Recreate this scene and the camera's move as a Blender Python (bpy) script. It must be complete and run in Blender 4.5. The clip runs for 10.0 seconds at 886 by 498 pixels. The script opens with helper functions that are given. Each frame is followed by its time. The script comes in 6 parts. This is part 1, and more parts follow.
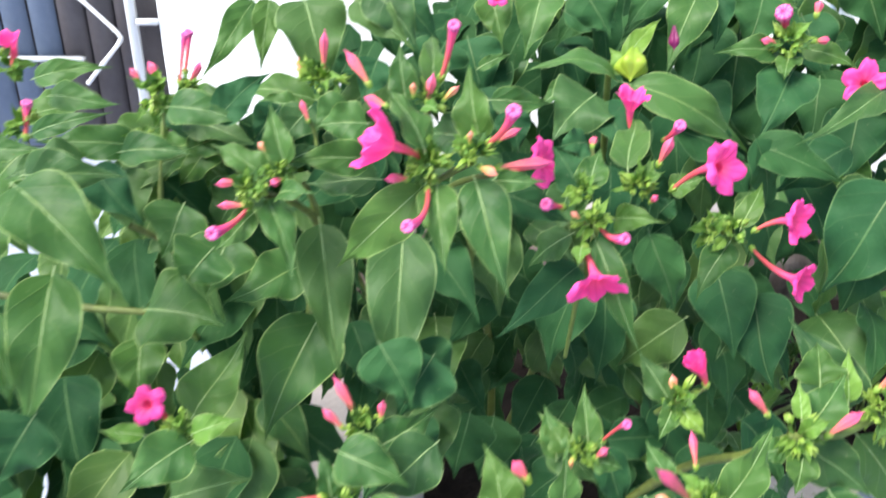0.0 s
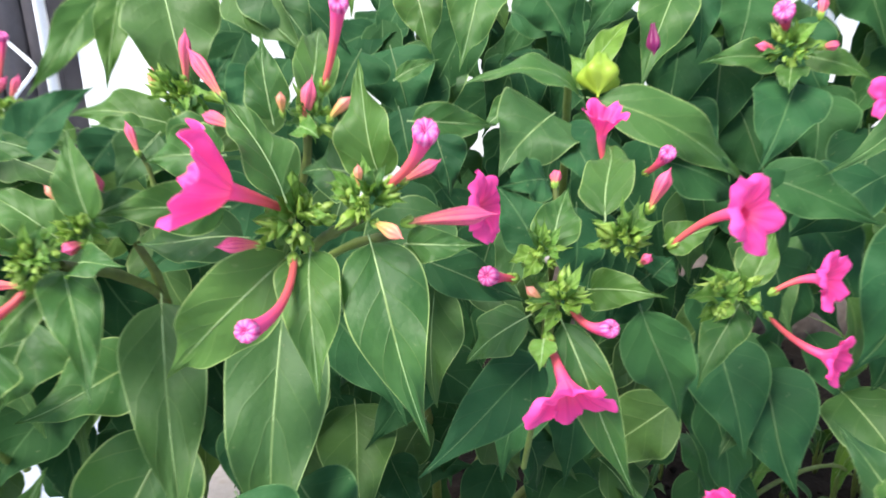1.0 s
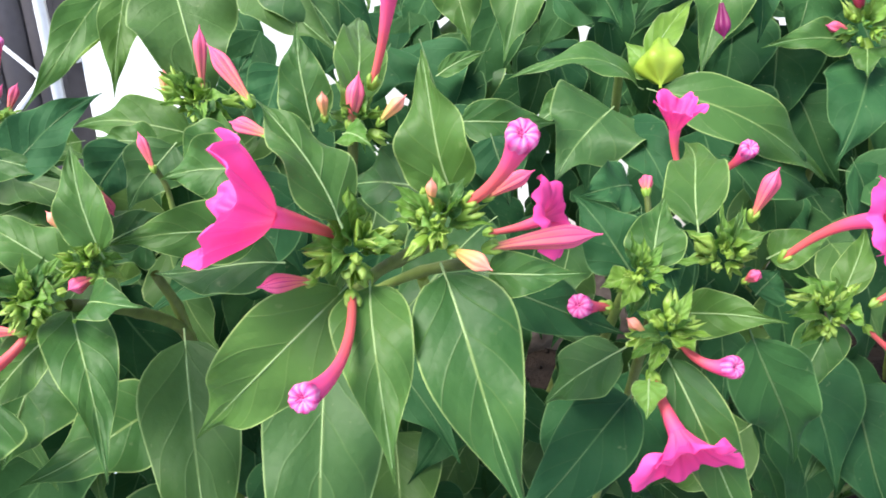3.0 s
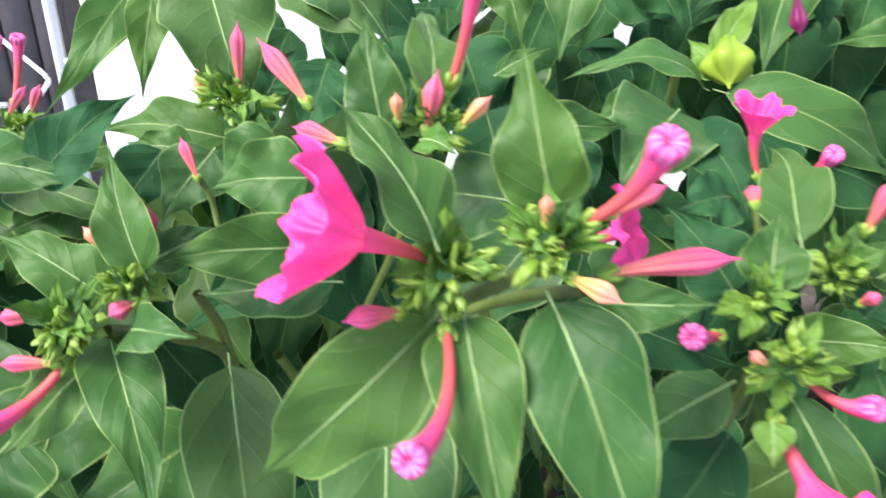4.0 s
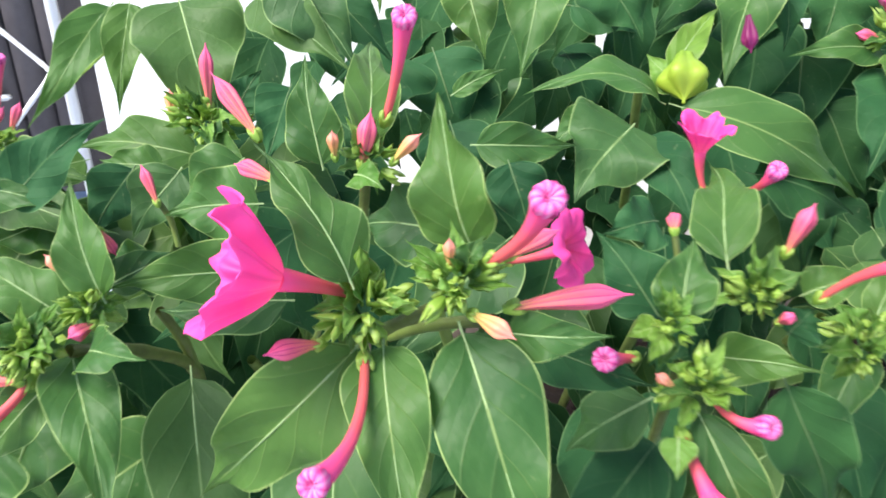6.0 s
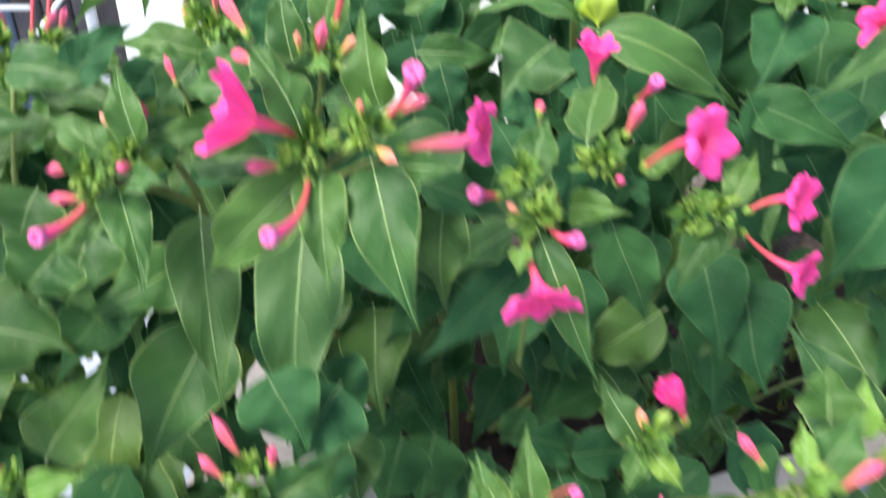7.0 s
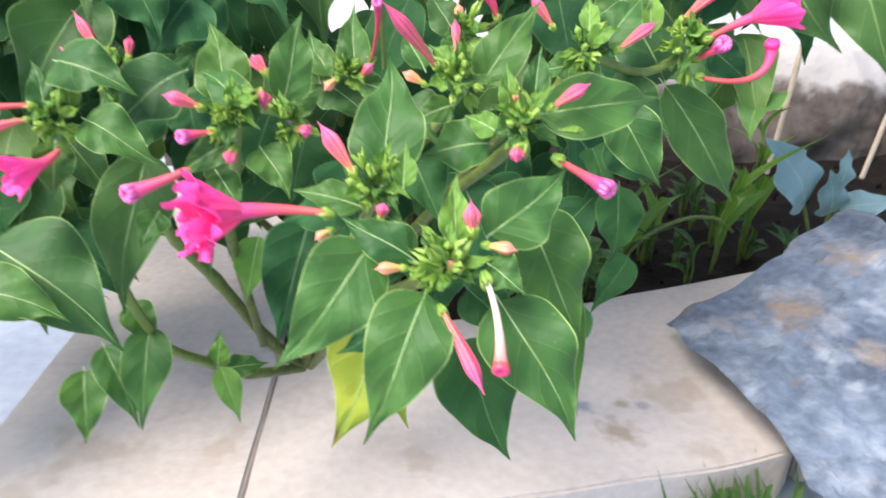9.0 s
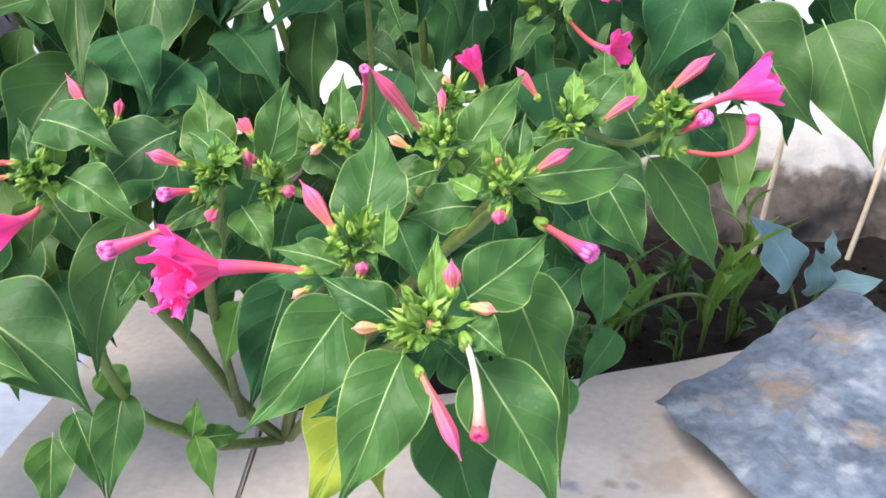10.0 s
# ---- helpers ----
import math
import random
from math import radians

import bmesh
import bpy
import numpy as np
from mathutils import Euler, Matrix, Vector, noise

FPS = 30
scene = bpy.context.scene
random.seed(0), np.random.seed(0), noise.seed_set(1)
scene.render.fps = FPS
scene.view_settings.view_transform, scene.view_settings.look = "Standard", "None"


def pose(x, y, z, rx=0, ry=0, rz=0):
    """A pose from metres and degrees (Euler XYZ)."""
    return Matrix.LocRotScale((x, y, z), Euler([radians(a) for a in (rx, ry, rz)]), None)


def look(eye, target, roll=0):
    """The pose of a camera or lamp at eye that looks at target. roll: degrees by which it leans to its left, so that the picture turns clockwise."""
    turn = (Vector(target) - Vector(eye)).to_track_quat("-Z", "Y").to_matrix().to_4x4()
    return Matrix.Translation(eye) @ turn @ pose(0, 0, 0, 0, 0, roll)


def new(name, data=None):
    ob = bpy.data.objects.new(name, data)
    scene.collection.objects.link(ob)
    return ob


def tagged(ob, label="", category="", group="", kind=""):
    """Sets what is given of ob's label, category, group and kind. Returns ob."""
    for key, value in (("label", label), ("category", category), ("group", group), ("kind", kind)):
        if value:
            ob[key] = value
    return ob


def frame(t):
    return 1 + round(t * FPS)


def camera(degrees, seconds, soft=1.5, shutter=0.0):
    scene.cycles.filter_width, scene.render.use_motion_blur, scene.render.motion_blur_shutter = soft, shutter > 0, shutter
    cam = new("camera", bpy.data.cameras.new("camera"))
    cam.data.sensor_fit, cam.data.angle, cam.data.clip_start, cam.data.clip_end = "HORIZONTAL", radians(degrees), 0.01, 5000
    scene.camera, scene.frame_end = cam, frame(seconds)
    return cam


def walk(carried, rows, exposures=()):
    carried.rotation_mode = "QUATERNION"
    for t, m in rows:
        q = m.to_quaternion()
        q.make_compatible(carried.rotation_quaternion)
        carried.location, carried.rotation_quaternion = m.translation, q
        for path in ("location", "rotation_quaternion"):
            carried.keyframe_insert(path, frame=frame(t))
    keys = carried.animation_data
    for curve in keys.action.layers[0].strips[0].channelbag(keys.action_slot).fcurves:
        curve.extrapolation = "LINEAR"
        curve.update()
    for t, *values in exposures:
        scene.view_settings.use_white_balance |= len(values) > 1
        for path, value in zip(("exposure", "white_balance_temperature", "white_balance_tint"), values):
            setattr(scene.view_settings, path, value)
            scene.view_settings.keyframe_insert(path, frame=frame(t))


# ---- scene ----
cam = camera(61.9, 10.0, soft=1.75, shutter=0.7)
PATH = [
    (0, (0.074, 0.047, 0.775), (0.046, 1.882, -0.019), 0.1),
    (0.2, (0.087, 0.068, 0.775), (0.062, 1.915, 0.009), -0.1),
    (0.5, (0.093, 0.131, 0.758), (0.158, 1.982, 0.005), 0.5),
    (0.8, (0.103, 0.176, 0.747), (0.148, 2.044, 0.033), -0.9),
    (1, (0.1, 0.206, 0.735), (0.19, 2.072, 0.02), 0.2),
    (1.2, (0.101, 0.224, 0.727), (0.184, 2.086, 0.002), 0.1),
    (1.5, (0.089, 0.241, 0.728), (0.176, 2.098, -0.008), -1.3),
    (2, (0.084, 0.25, 0.728), (0.174, 2.109, -0.002), -1.1),
    (2.2, (0.085, 0.253, 0.728), (0.175, 2.122, 0.022), -0.8),
    (3.3, (0.076, 0.258, 0.726), (0.132, 2.122, 0.002), -2.1),
    (3.5, (0.074, 0.261, 0.727), (0.126, 2.124, 0.002), -2.2),
    (4, (0.054, 0.288, 0.722), (0.109, 2.155, 0.008), -1.8),
    (4.2, (0.047, 0.297, 0.722), (0.089, 2.174, 0.033), -2.2),
    (4.5, (0.043, 0.316, 0.711), (0.116, 2.185, 0.003), -0.8),
    (4.8, (0.052, 0.319, 0.714), (0.125, 2.191, 0.01), -1.0),
    (5, (0.056, 0.323, 0.718), (0.138, 2.188, 0.002), -0.7),
    (5.2, (0.058, 0.32, 0.722), (0.144, 2.187, 0.011), -0.8),
    (6.3, (0.088, 0.249, 0.757), (0.091, 2.087, -0.032), -2.8),
    (6.5, (0.095, 0.228, 0.768), (0.069, 2.053, -0.05), -2.6),
    (6.8, (0.108, 0.192, 0.767), (0.069, 2.003, -0.083), -1.9),
    (7, (0.116, 0.159, 0.755), (0.115, 1.936, -0.164), -0.4),
    (7.2, (0.131, 0.138, 0.737), (0.123, 1.906, -0.199), 0.3),
    (7.5, (0.139, 0.1, 0.692), (0.126, 1.863, -0.251), -0.1),
    (8, (0.17, 0.055, 0.664), (0.172, 1.779, -0.349), -1.0),
    (8.2, (0.178, 0.037, 0.664), (0.176, 1.78, -0.317), -0.7),
    (8.5, (0.182, 0.02, 0.661), (0.19, 1.764, -0.318), -1.3),
    (8.8, (0.179, 0.013, 0.609), (0.238, 1.787, -0.31), 0.2),
    (9, (0.183, 0.015, 0.582), (0.291, 1.794, -0.327), 1.9),
    (9.5, (0.184, 0.014, 0.572), (0.321, 1.875, -0.148), 3.3),
    (10, (0.187, 0.016, 0.575), (0.317, 1.878, -0.142), 3.1),
]
walk(cam, [(t, look(eye, target, roll)) for t, eye, target, roll in PATH], [(0.0, 1.18), (1.5, 1.10), (3.5, 1.16), (5.2, 1.14), (7.0, 1.08), (8.2, 1.31), (9.0, 1.10), (10.0, 1.09)])

# ---- light ----
SUN_DIR = Vector((-0.60, -0.40, 0.95)).normalized()
world = bpy.data.worlds.new("sky")
scene.world = world
world.use_nodes = True
wn = world.node_tree
sky = wn.nodes.new("ShaderNodeTexSky")
sky.sky_type, sky.sun_disc = "NISHITA", False
sky.sun_elevation = math.asin(SUN_DIR.z)
sky.sun_rotation = math.atan2(SUN_DIR.x, SUN_DIR.y)
sky.air_density, sky.dust_density, sky.ozone_density = 1.2, 1.0, 2.0
wn.links.new(sky.outputs[0], wn.nodes["Background"].inputs[0])
wn.nodes["Background"].inputs[1].default_value = 0.132
sun = new("sun", bpy.data.lights.new("sun", "SUN"))
sun.data.energy, sun.data.angle, sun.data.color = 4.0, radians(34), (1.0, 0.94, 0.86)
sun.matrix_world = look(SUN_DIR * 10, (0, 0, 0))


# ---- materials ----
def material(name):
    m = bpy.data.materials.new(name)
    m.use_nodes = True
    nt = m.node_tree
    return m, nt, nt.nodes["Principled BSDF"]


def node(nt, kind, **inputs):
    n = nt.nodes.new(kind)
    for key, value in inputs.items():
        n.inputs[key.replace("_", " ")].default_value = value
    return n


def maths(nt, op, a, b=None):
    n = nt.nodes.new("ShaderNodeMath")
    n.operation = op
    for i, v in enumerate((a, b)):
        if v is None:
            continue
        if isinstance(v, (int, float)):
            n.inputs[i].default_value = v
        else:
            nt.links.new(v, n.inputs[i])
    return n.outputs[0]


def ramp(nt, fac, stops):
    n = nt.nodes.new("ShaderNodeValToRGB")
    el = n.color_ramp.elements
    while len(el) < len(stops):
        el.new(0.5)
    for e, (p, c) in zip(el, stops):
        e.position, e.color = p, (*c, 1)
    nt.links.new(fac, n.inputs[0])
    return n.outputs[0]


def mixed(nt, fac, a, b, mode="MIX"):
    n = nt.nodes.new("ShaderNodeMix")
    n.data_type, n.blend_type = "RGBA", mode
    for i, v in ((0, fac), (6, a), (7, b)):
        if isinstance(v, (int, float)):
            n.inputs[i].default_value = v
        elif isinstance(v, tuple):
            n.inputs[i].default_value = (*v, 1)
        else:
            nt.links.new(v, n.inputs[i])
    return n.outputs[2]


def fuzz(nt, scale, detail=4.0, coords="Object"):
    tc = nt.nodes.new("ShaderNodeTexCoord")
    n = node(nt, "ShaderNodeTexNoise", Scale=scale, Detail=detail)
    nt.links.new(tc.outputs[coords], n.inputs["Vector"])
    return n.outputs["Fac"]


def bump(nt, bsdf, height, strength, distance):
    b = node(nt, "ShaderNodeBump", Strength=strength, Distance=distance)
    nt.links.new(height, b.inputs["Height"])
    nt.links.new(b.outputs[0], bsdf.inputs["Normal"])


def leaf_material(name, deep, light, vein, thin=0.25, rough=0.50, gloss=0.25, massed=False, blotch=0.0, shift=0.34):
    """Blade with pale side veins by its own coordinates: u from base to tip, v across."""
    m, nt, bsdf = material(name)
    uv = nt.nodes.new("ShaderNodeSeparateXYZ")
    tc = nt.nodes.new("ShaderNodeTexCoord")
    nt.links.new(tc.outputs["UV"], uv.inputs[0])
    s = uv.outputs[0]
    across = maths(nt, "ABSOLUTE", maths(nt, "SUBTRACT", uv.outputs[1], 0.5))
    wob = fuzz(nt, 30.0, 1.0)
    run = maths(nt, "ADD", maths(nt, "SUBTRACT", maths(nt, "MULTIPLY", s, 4.6), maths(nt, "MULTIPLY", across, 3.0)), maths(nt, "MULTIPLY", wob, 0.9))
    saw = maths(nt, "ABSOLUTE", maths(nt, "SUBTRACT", maths(nt, "FRACT", run), 0.5))
    line = ramp(nt, saw, [(0.0, (1, 1, 1)), (0.018, (0.5, 0.5, 0.5)), (0.05, (0, 0, 0))])
    quilt = maths(nt, "SUBTRACT", maths(nt, "MULTIPLY", saw, 0.75), maths(nt, "MULTIPLY", line, 0.15))
    chance = nt.nodes.new("ShaderNodeNewGeometry").outputs["Random Per Island"] if massed else nt.nodes.new("ShaderNodeObjectInfo").outputs["Random"]
    blot = maths(nt, "ADD", maths(nt, "MULTIPLY", fuzz(nt, 38.0, 5.0), 0.85), maths(nt, "MULTIPLY", chance, 0.5))
    base = ramp(nt, blot, [(0.25, deep), (0.85, light)])
    # some blades lean to olive, some to blue green
    hue = ramp(nt, maths(nt, "FRACT", maths(nt, "MULTIPLY", chance, 7.31)), [(0.0, (0.82, 1.0, 1.30)), (0.5, (1, 1, 1)), (1.0, (1.40, 1.08, 0.66))])
    base = mixed(nt, shift, base, hue, "MULTIPLY")
    base = mixed(nt, maths(nt, "MULTIPLY", line, 0.12), base, vein)
    spine = ramp(nt, across, [(0.006, (1, 1, 1)), (0.018, (0, 0, 0))])
    base = mixed(nt, maths(nt, "MULTIPLY", spine, 0.5), base, vein)
    rim = ramp(nt, across, [(0.478, (0, 0, 0)), (0.491, (1, 1, 1))])
    base = mixed(nt, maths(nt, "MULTIPLY", rim, 0.75), base, vein)
    speck = ramp(nt, fuzz(nt, 260.0, 2.0), [(0.70, (0, 0, 0)), (0.76, (1, 1, 1))])
    base = mixed(nt, maths(nt, "MULTIPLY", speck, 0.18), base, (0.30, 0.33, 0.16))
    if blotch:
        dead = ramp(nt, fuzz(nt, 24.0, 3.0), [(0.60, (0, 0, 0)), (0.66, (1, 1, 1))])
        base = mixed(nt, maths(nt, "MULTIPLY", dead, blotch), base, (0.13, 0.065, 0.02))
    nt.links.new(base, bsdf.inputs["Base Color"])
    bsdf.inputs["Roughness"].default_value = rough
    bsdf.inputs["Specular IOR Level"].default_value = gloss
    pucker = maths(nt, "ADD", maths(nt, "MULTIPLY", fuzz(nt, 75.0, 2.0), 0.45), maths(nt, "MULTIPLY", fuzz(nt, 300.0, 3.0), 0.45))
    height = maths(nt, "ADD", quilt, pucker)
    bump(nt, bsdf, height, 0.62, 0.0013)
    tr = nt.nodes.new("ShaderNodeBsdfTranslucent")
    nt.links.new(mixed(nt, 0.5, base, (0.20, 0.42, 0.03)), tr.inputs[0])
    mix = nt.nodes.new("ShaderNodeMixShader")
    mix.inputs[0].default_value = thin
    nt.links.new(bsdf.outputs[0], mix.inputs[1])
    nt.links.new(tr.outputs[0], mix.inputs[2])
    nt.links.new(mix.outputs[0], nt.nodes["Material Output"].inputs[0])
    return m


def graded(name, stops, rough=0.5, axis=0, grain=0.25, relief=0.3, thin=0.15, streaks=0.0):
    """Petal and bud skin: colour runs along the part's own u."""
    m, nt, bsdf = material(name)
    uv = nt.nodes.new("ShaderNodeSeparateXYZ")
    tc = nt.nodes.new("ShaderNodeTexCoord")
    nt.links.new(tc.outputs["UV"], uv.inputs[0])
    n = fuzz(nt, 160.0, 4.0)
    f = maths(nt, "ADD", uv.outputs[axis], maths(nt, "MULTIPLY", maths(nt, "SUBTRACT", n, 0.5), grain))
    col = ramp(nt, f, stops)
    if streaks:
        wave = maths(nt, "ABSOLUTE", maths(nt, "SINE", maths(nt, "MULTIPLY", uv.outputs[1], math.pi * 10)))
        thinline = ramp(nt, wave, [(0.0, (1, 1, 1)), (0.50, (0, 0, 0))])
        col = mixed(nt, maths(nt, "MULTIPLY", thinline, streaks), col, (0.46, 0.003, 0.14))
    nt.links.new(col, bsdf.inputs["Base Color"])
    bsdf.inputs["Roughness"].default_value = rough
    bump(nt, bsdf, n, relief, 0.0006)
    tr = nt.nodes.new("ShaderNodeBsdfTranslucent")
    nt.links.new(col, tr.inputs[0])
    mix = nt.nodes.new("ShaderNodeMixShader")
    mix.inputs[0].default_value = thin
    nt.links.new(bsdf.outputs[0], mix.inputs[1])
    nt.links.new(tr.outputs[0], mix.inputs[2])
    nt.links.new(mix.outputs[0], nt.nodes["Material Output"].inputs[0])
    return m


def ground_material(name, dark, light, scale, fine, rough=0.9, strength=0.6, distance=0.004, stain=None, amount=0.4, spots_at=(), plaster=None, worn=0.0):
    m, nt, bsdf = material(name)
    big, small = fuzz(nt, scale, 6.0), fuzz(nt, fine, 5.0)
    f = maths(nt, "ADD", maths(nt, "MULTIPLY", big, 0.6), maths(nt, "MULTIPLY", small, 0.4))
    col = ramp(nt, f, [(0.32, dark), (0.68, light)])
    if stain:
        spots = ramp(nt, fuzz(nt, scale * 2.3, 3.0), [(0.60, (0, 0, 0)), (0.66, (1, 1, 1))])
        col = mixed(nt, maths(nt, "MULTIPLY", spots, amount), col, stain)
    if worn:
        # pale chipped faces and dark seams of split stone
        chips = ramp(nt, fuzz(nt, scale * 3.1, 8.0), [(0.52, (0, 0, 0)), (0.70, (1, 1, 1))])
        col = mixed(nt, maths(nt, "MULTIPLY", chips, worn * 0.6), col, (0.36, 0.39, 0.44))
        seams = ramp(nt, maths(nt, "ABSOLUTE", maths(nt, "SUBTRACT", fuzz(nt, scale * 0.9, 6.0), 0.5)), [(0.0, (1, 1, 1)), (0.022, (0, 0, 0))])
        col = mixed(nt, maths(nt, "MULTIPLY", seams, worn * 0.35), col, (0.03, 0.04, 0.06))
    if plaster:
        # plaster left on the upper part, broken off below
        sep = nt.nodes.new("ShaderNodeSeparateXYZ")
        nt.links.new(nt.nodes.new("ShaderNodeTexCoord").outputs["Object"], sep.inputs[0])
        high = maths(nt, "ADD", sep.outputs[2], maths(nt, "MULTIPLY", maths(nt, "SUBTRACT", fuzz(nt, 11.0, 5.0), 0.5), 0.16))
        col = mixed(nt, ramp(nt, high, [(0.185, (0, 0, 0)), (0.215, (1, 1, 1))]), col, plaster)
    for place, radius, tint in spots_at:
        # a spill with a ragged rim
        d = nt.nodes.new("ShaderNodeVectorMath")
        d.operation = "DISTANCE"
        nt.links.new(nt.nodes.new("ShaderNodeTexCoord").outputs["Object"], d.inputs[0])
        d.inputs[1].default_value = place
        far = maths(nt, "DIVIDE", maths(nt, "ADD", d.outputs["Value"], maths(nt, "MULTIPLY", maths(nt, "SUBTRACT", fuzz(nt, 60.0, 6.0), 0.5), radius * 2.2)), radius)
        col = mixed(nt, maths(nt, "MULTIPLY", ramp(nt, far, [(0.30, (1, 1, 1)), (1.10, (0, 0, 0))]), 0.62), col, tint)
    nt.links.new(col, bsdf.inputs["Base Color"])
    bsdf.inputs["Roughness"].default_value = rough
    bsdf.inputs["Specular IOR Level"].default_value = 0.5 if rough < 0.8 else 0.15
    bump(nt, bsdf, f, strength, distance)
    return m


LEAF = leaf_material("leaf green", (0.021, 0.076, 0.020), (0.063, 0.147, 0.034), (0.36, 0.48, 0.16))
YOUNG = leaf_material("young leaf green", (0.066, 0.168, 0.022), (0.155, 0.290, 0.050), (0.3900, 0.4836, 0.1950))
# step between lit and shaded leaf green: light shade put into the colour
HALF_SHADE = leaf_material("leaf green with half shade painted in", (0.017, 0.057, 0.017), (0.050, 0.115, 0.031), (0.25, 0.36, 0.13), 0.16, 0.54, 0.24)
# darkened copies of the leaf green: shade inside the bush put into the colour
SHADE = leaf_material("leaf green with painted shade", (0.0085, 0.0430, 0.0150), (0.0250, 0.0850, 0.0280), (0.11, 0.20, 0.075), 0.06, 0.66, 0.13)
SHADE_MASS = leaf_material("leaf green with painted shade, massed", (0.0066, 0.0345, 0.0118), (0.0200, 0.0690, 0.0220), (0.11, 0.20, 0.075), 0.05, 0.68, 0.10, massed=True)
LEAF_MASS = leaf_material("leaf green, massed", (0.026, 0.083, 0.022), (0.076, 0.156, 0.038), (0.36, 0.48, 0.16), massed=True)
YELLOW = leaf_material("yellowing leaf", (0.10, 0.20, 0.02), (0.35, 0.37, 0.04), (0.50, 0.56, 0.20), blotch=0.8, shift=0.0)
BLUISH = leaf_material("bluish cabbage leaf", (0.075, 0.145, 0.150), (0.20, 0.31, 0.34), (0.45, 0.55, 0.52), 0.1, shift=0.0)
RIB = graded("pale leaf rib", [(0.0, (0.34, 0.46, 0.20)), (1.0, (0.27, 0.42, 0.17))], 0.55)
# same rib darkened, to go with leaves whose shade is painted in
SHADE_RIB = graded("leaf rib with painted shade", [(0.0, (0.10, 0.17, 0.06)), (1.0, (0.13, 0.22, 0.08))], 0.55)
STEM = graded("green stem", [(0.0, (0.075, 0.095, 0.022)), (0.5, (0.13, 0.17, 0.035)), (1.0, (0.18, 0.25, 0.055))], 0.5, grain=1.1, relief=0.6)
SEPAL = graded("sepal green", [(0.0, (0.16, 0.30, 0.035)), (0.5, (0.27, 0.43, 0.06)), (1.0, (0.36, 0.50, 0.11))], 0.45, grain=0.8, thin=0.32)
PETAL = graded("magenta petal", [(0.0, (0.95, 0.10, 0.28)), (0.35, (0.98, 0.050, 0.30)), (1.0, (0.98, 0.080, 0.38))], 0.6, grain=0.4, relief=0.8, thin=0.28, streaks=0.24)
TUBE = graded("salmon flower tube", [(0.0, (0.60, 0.11, 0.09)), (0.5, (0.68, 0.085, 0.11)), (1.0, (0.82, 0.06, 0.25))], 0.55, grain=0.3)
BUDSKIN = graded("ripening bud skin", [(0.0, (0.55, 0.32, 0.10)), (0.22, (0.70, 0.18, 0.13)), (0.55, (0.76, 0.13, 0.19)), (1.0, (0.82, 0.11, 0.30))], 0.6, grain=0.35, relief=0.8, streaks=0.95)
ORANGE = graded("orange bud skin", [(0.0, (0.36, 0.42, 0.08)), (0.4, (0.78, 0.38, 0.14)), (1.0, (0.86, 0.26, 0.24))], 0.5, grain=0.3, streaks=0.2)
FOLDED = graded("folded petal tips", [(0.0, (0.42, 0.01, 0.14)), (0.16, (0.80, 0.08, 0.34)), (0.36, (0.86, 0.27, 0.52)), (0.48, (0.72, 0.07, 0.32)), (0.56, (0.74, 0.08, 0.34)), (0.68, (0.86, 0.27, 0.52)), (0.86, (0.80, 0.08, 0.34)), (1.0, (0.42, 0.01, 0.14))], 0.6, axis=1, grain=0.12)
FADE = graded("faded flower tube", [(0.0, (0.80, 0.72, 0.55)), (0.6, (0.82, 0.58, 0.45)), (1.0, (0.70, 0.20, 0.20))], 0.6)
MAROON = graded("maroon bud skin", [(0.0, (0.12, 0.005, 0.05)), (1.0, (0.22, 0.008, 0.10))], 0.5)
FRUIT = graded("lime green fruit hull", [(0.0, (0.1870, 0.3060, 0.0255)), (1.0, (0.3570, 0.4675, 0.0425))], 0.5, grain=0.5)
KERB = ground_material("beige kerb stone", (0.41, 0.352, 0.318), (0.56, 0.495, 0.455), 5.0, 90.0, 0.85, 0.35, 0.003, (0.33, 0.24, 0.16), 0.35,
                       spots_at=(((0.403, 0.578, 0.09), 0.030, (0.25, 0.17, 0.10)), ((0.372, 0.618, 0.09), 0.014, (0.16, 0.19, 0.27)), ((0.437, 0.624, 0.09), 0.012, (0.25, 0.22, 0.24)), ((0.415, 0.625, 0.09), 0.010, (0.27, 0.19, 0.12))))
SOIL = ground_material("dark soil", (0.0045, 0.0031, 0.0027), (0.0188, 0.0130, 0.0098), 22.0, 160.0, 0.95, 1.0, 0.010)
ROCK = ground_material("blue grey slate", (0.045, 0.060, 0.092), (0.185, 0.222, 0.290), 9.0, 70.0, 0.72, 1.0, 0.010, (0.15, 0.125, 0.11), 0.6, worn=0.8,
                       spots_at=(((0.62, 0.70, 0.17), 0.045, (0.27, 0.19, 0.13)), ((0.545, 0.70, 0.16), 0.035, (0.24, 0.19, 0.15)), ((0.72, 0.78, 0.2), 0.04, (0.26, 0.18, 0.12)), ((0.67, 0.62, 0.17), 0.03, (0.25, 0.19, 0.14))))
PAVING = ground_material("pale paving", (0.2550, 0.2890, 0.3655), (0.3740, 0.4080, 0.4930), 2.0, 60.0, 0.8, 0.3, 0.003)
MORTAR = ground_material("rough plaster plinth", (0.0368, 0.0260, 0.0207), (0.1555, 0.1296, 0.1166), 6.0, 45.0, 0.95, 1.0, 0.012, plaster=(0.3450, 0.3225, 0.3150))
WHITE = ground_material("white wall paint", (0.80, 0.80, 0.79), (0.88, 0.88, 0.87), 3.0, 80.0, 0.7, 0.2, 0.003)
WHITEPAINT = ground_material("white gate paint", (0.78, 0.78, 0.78), (0.86, 0.86, 0.86), 8.0, 120.0, 0.4, 0.1, 0.001)
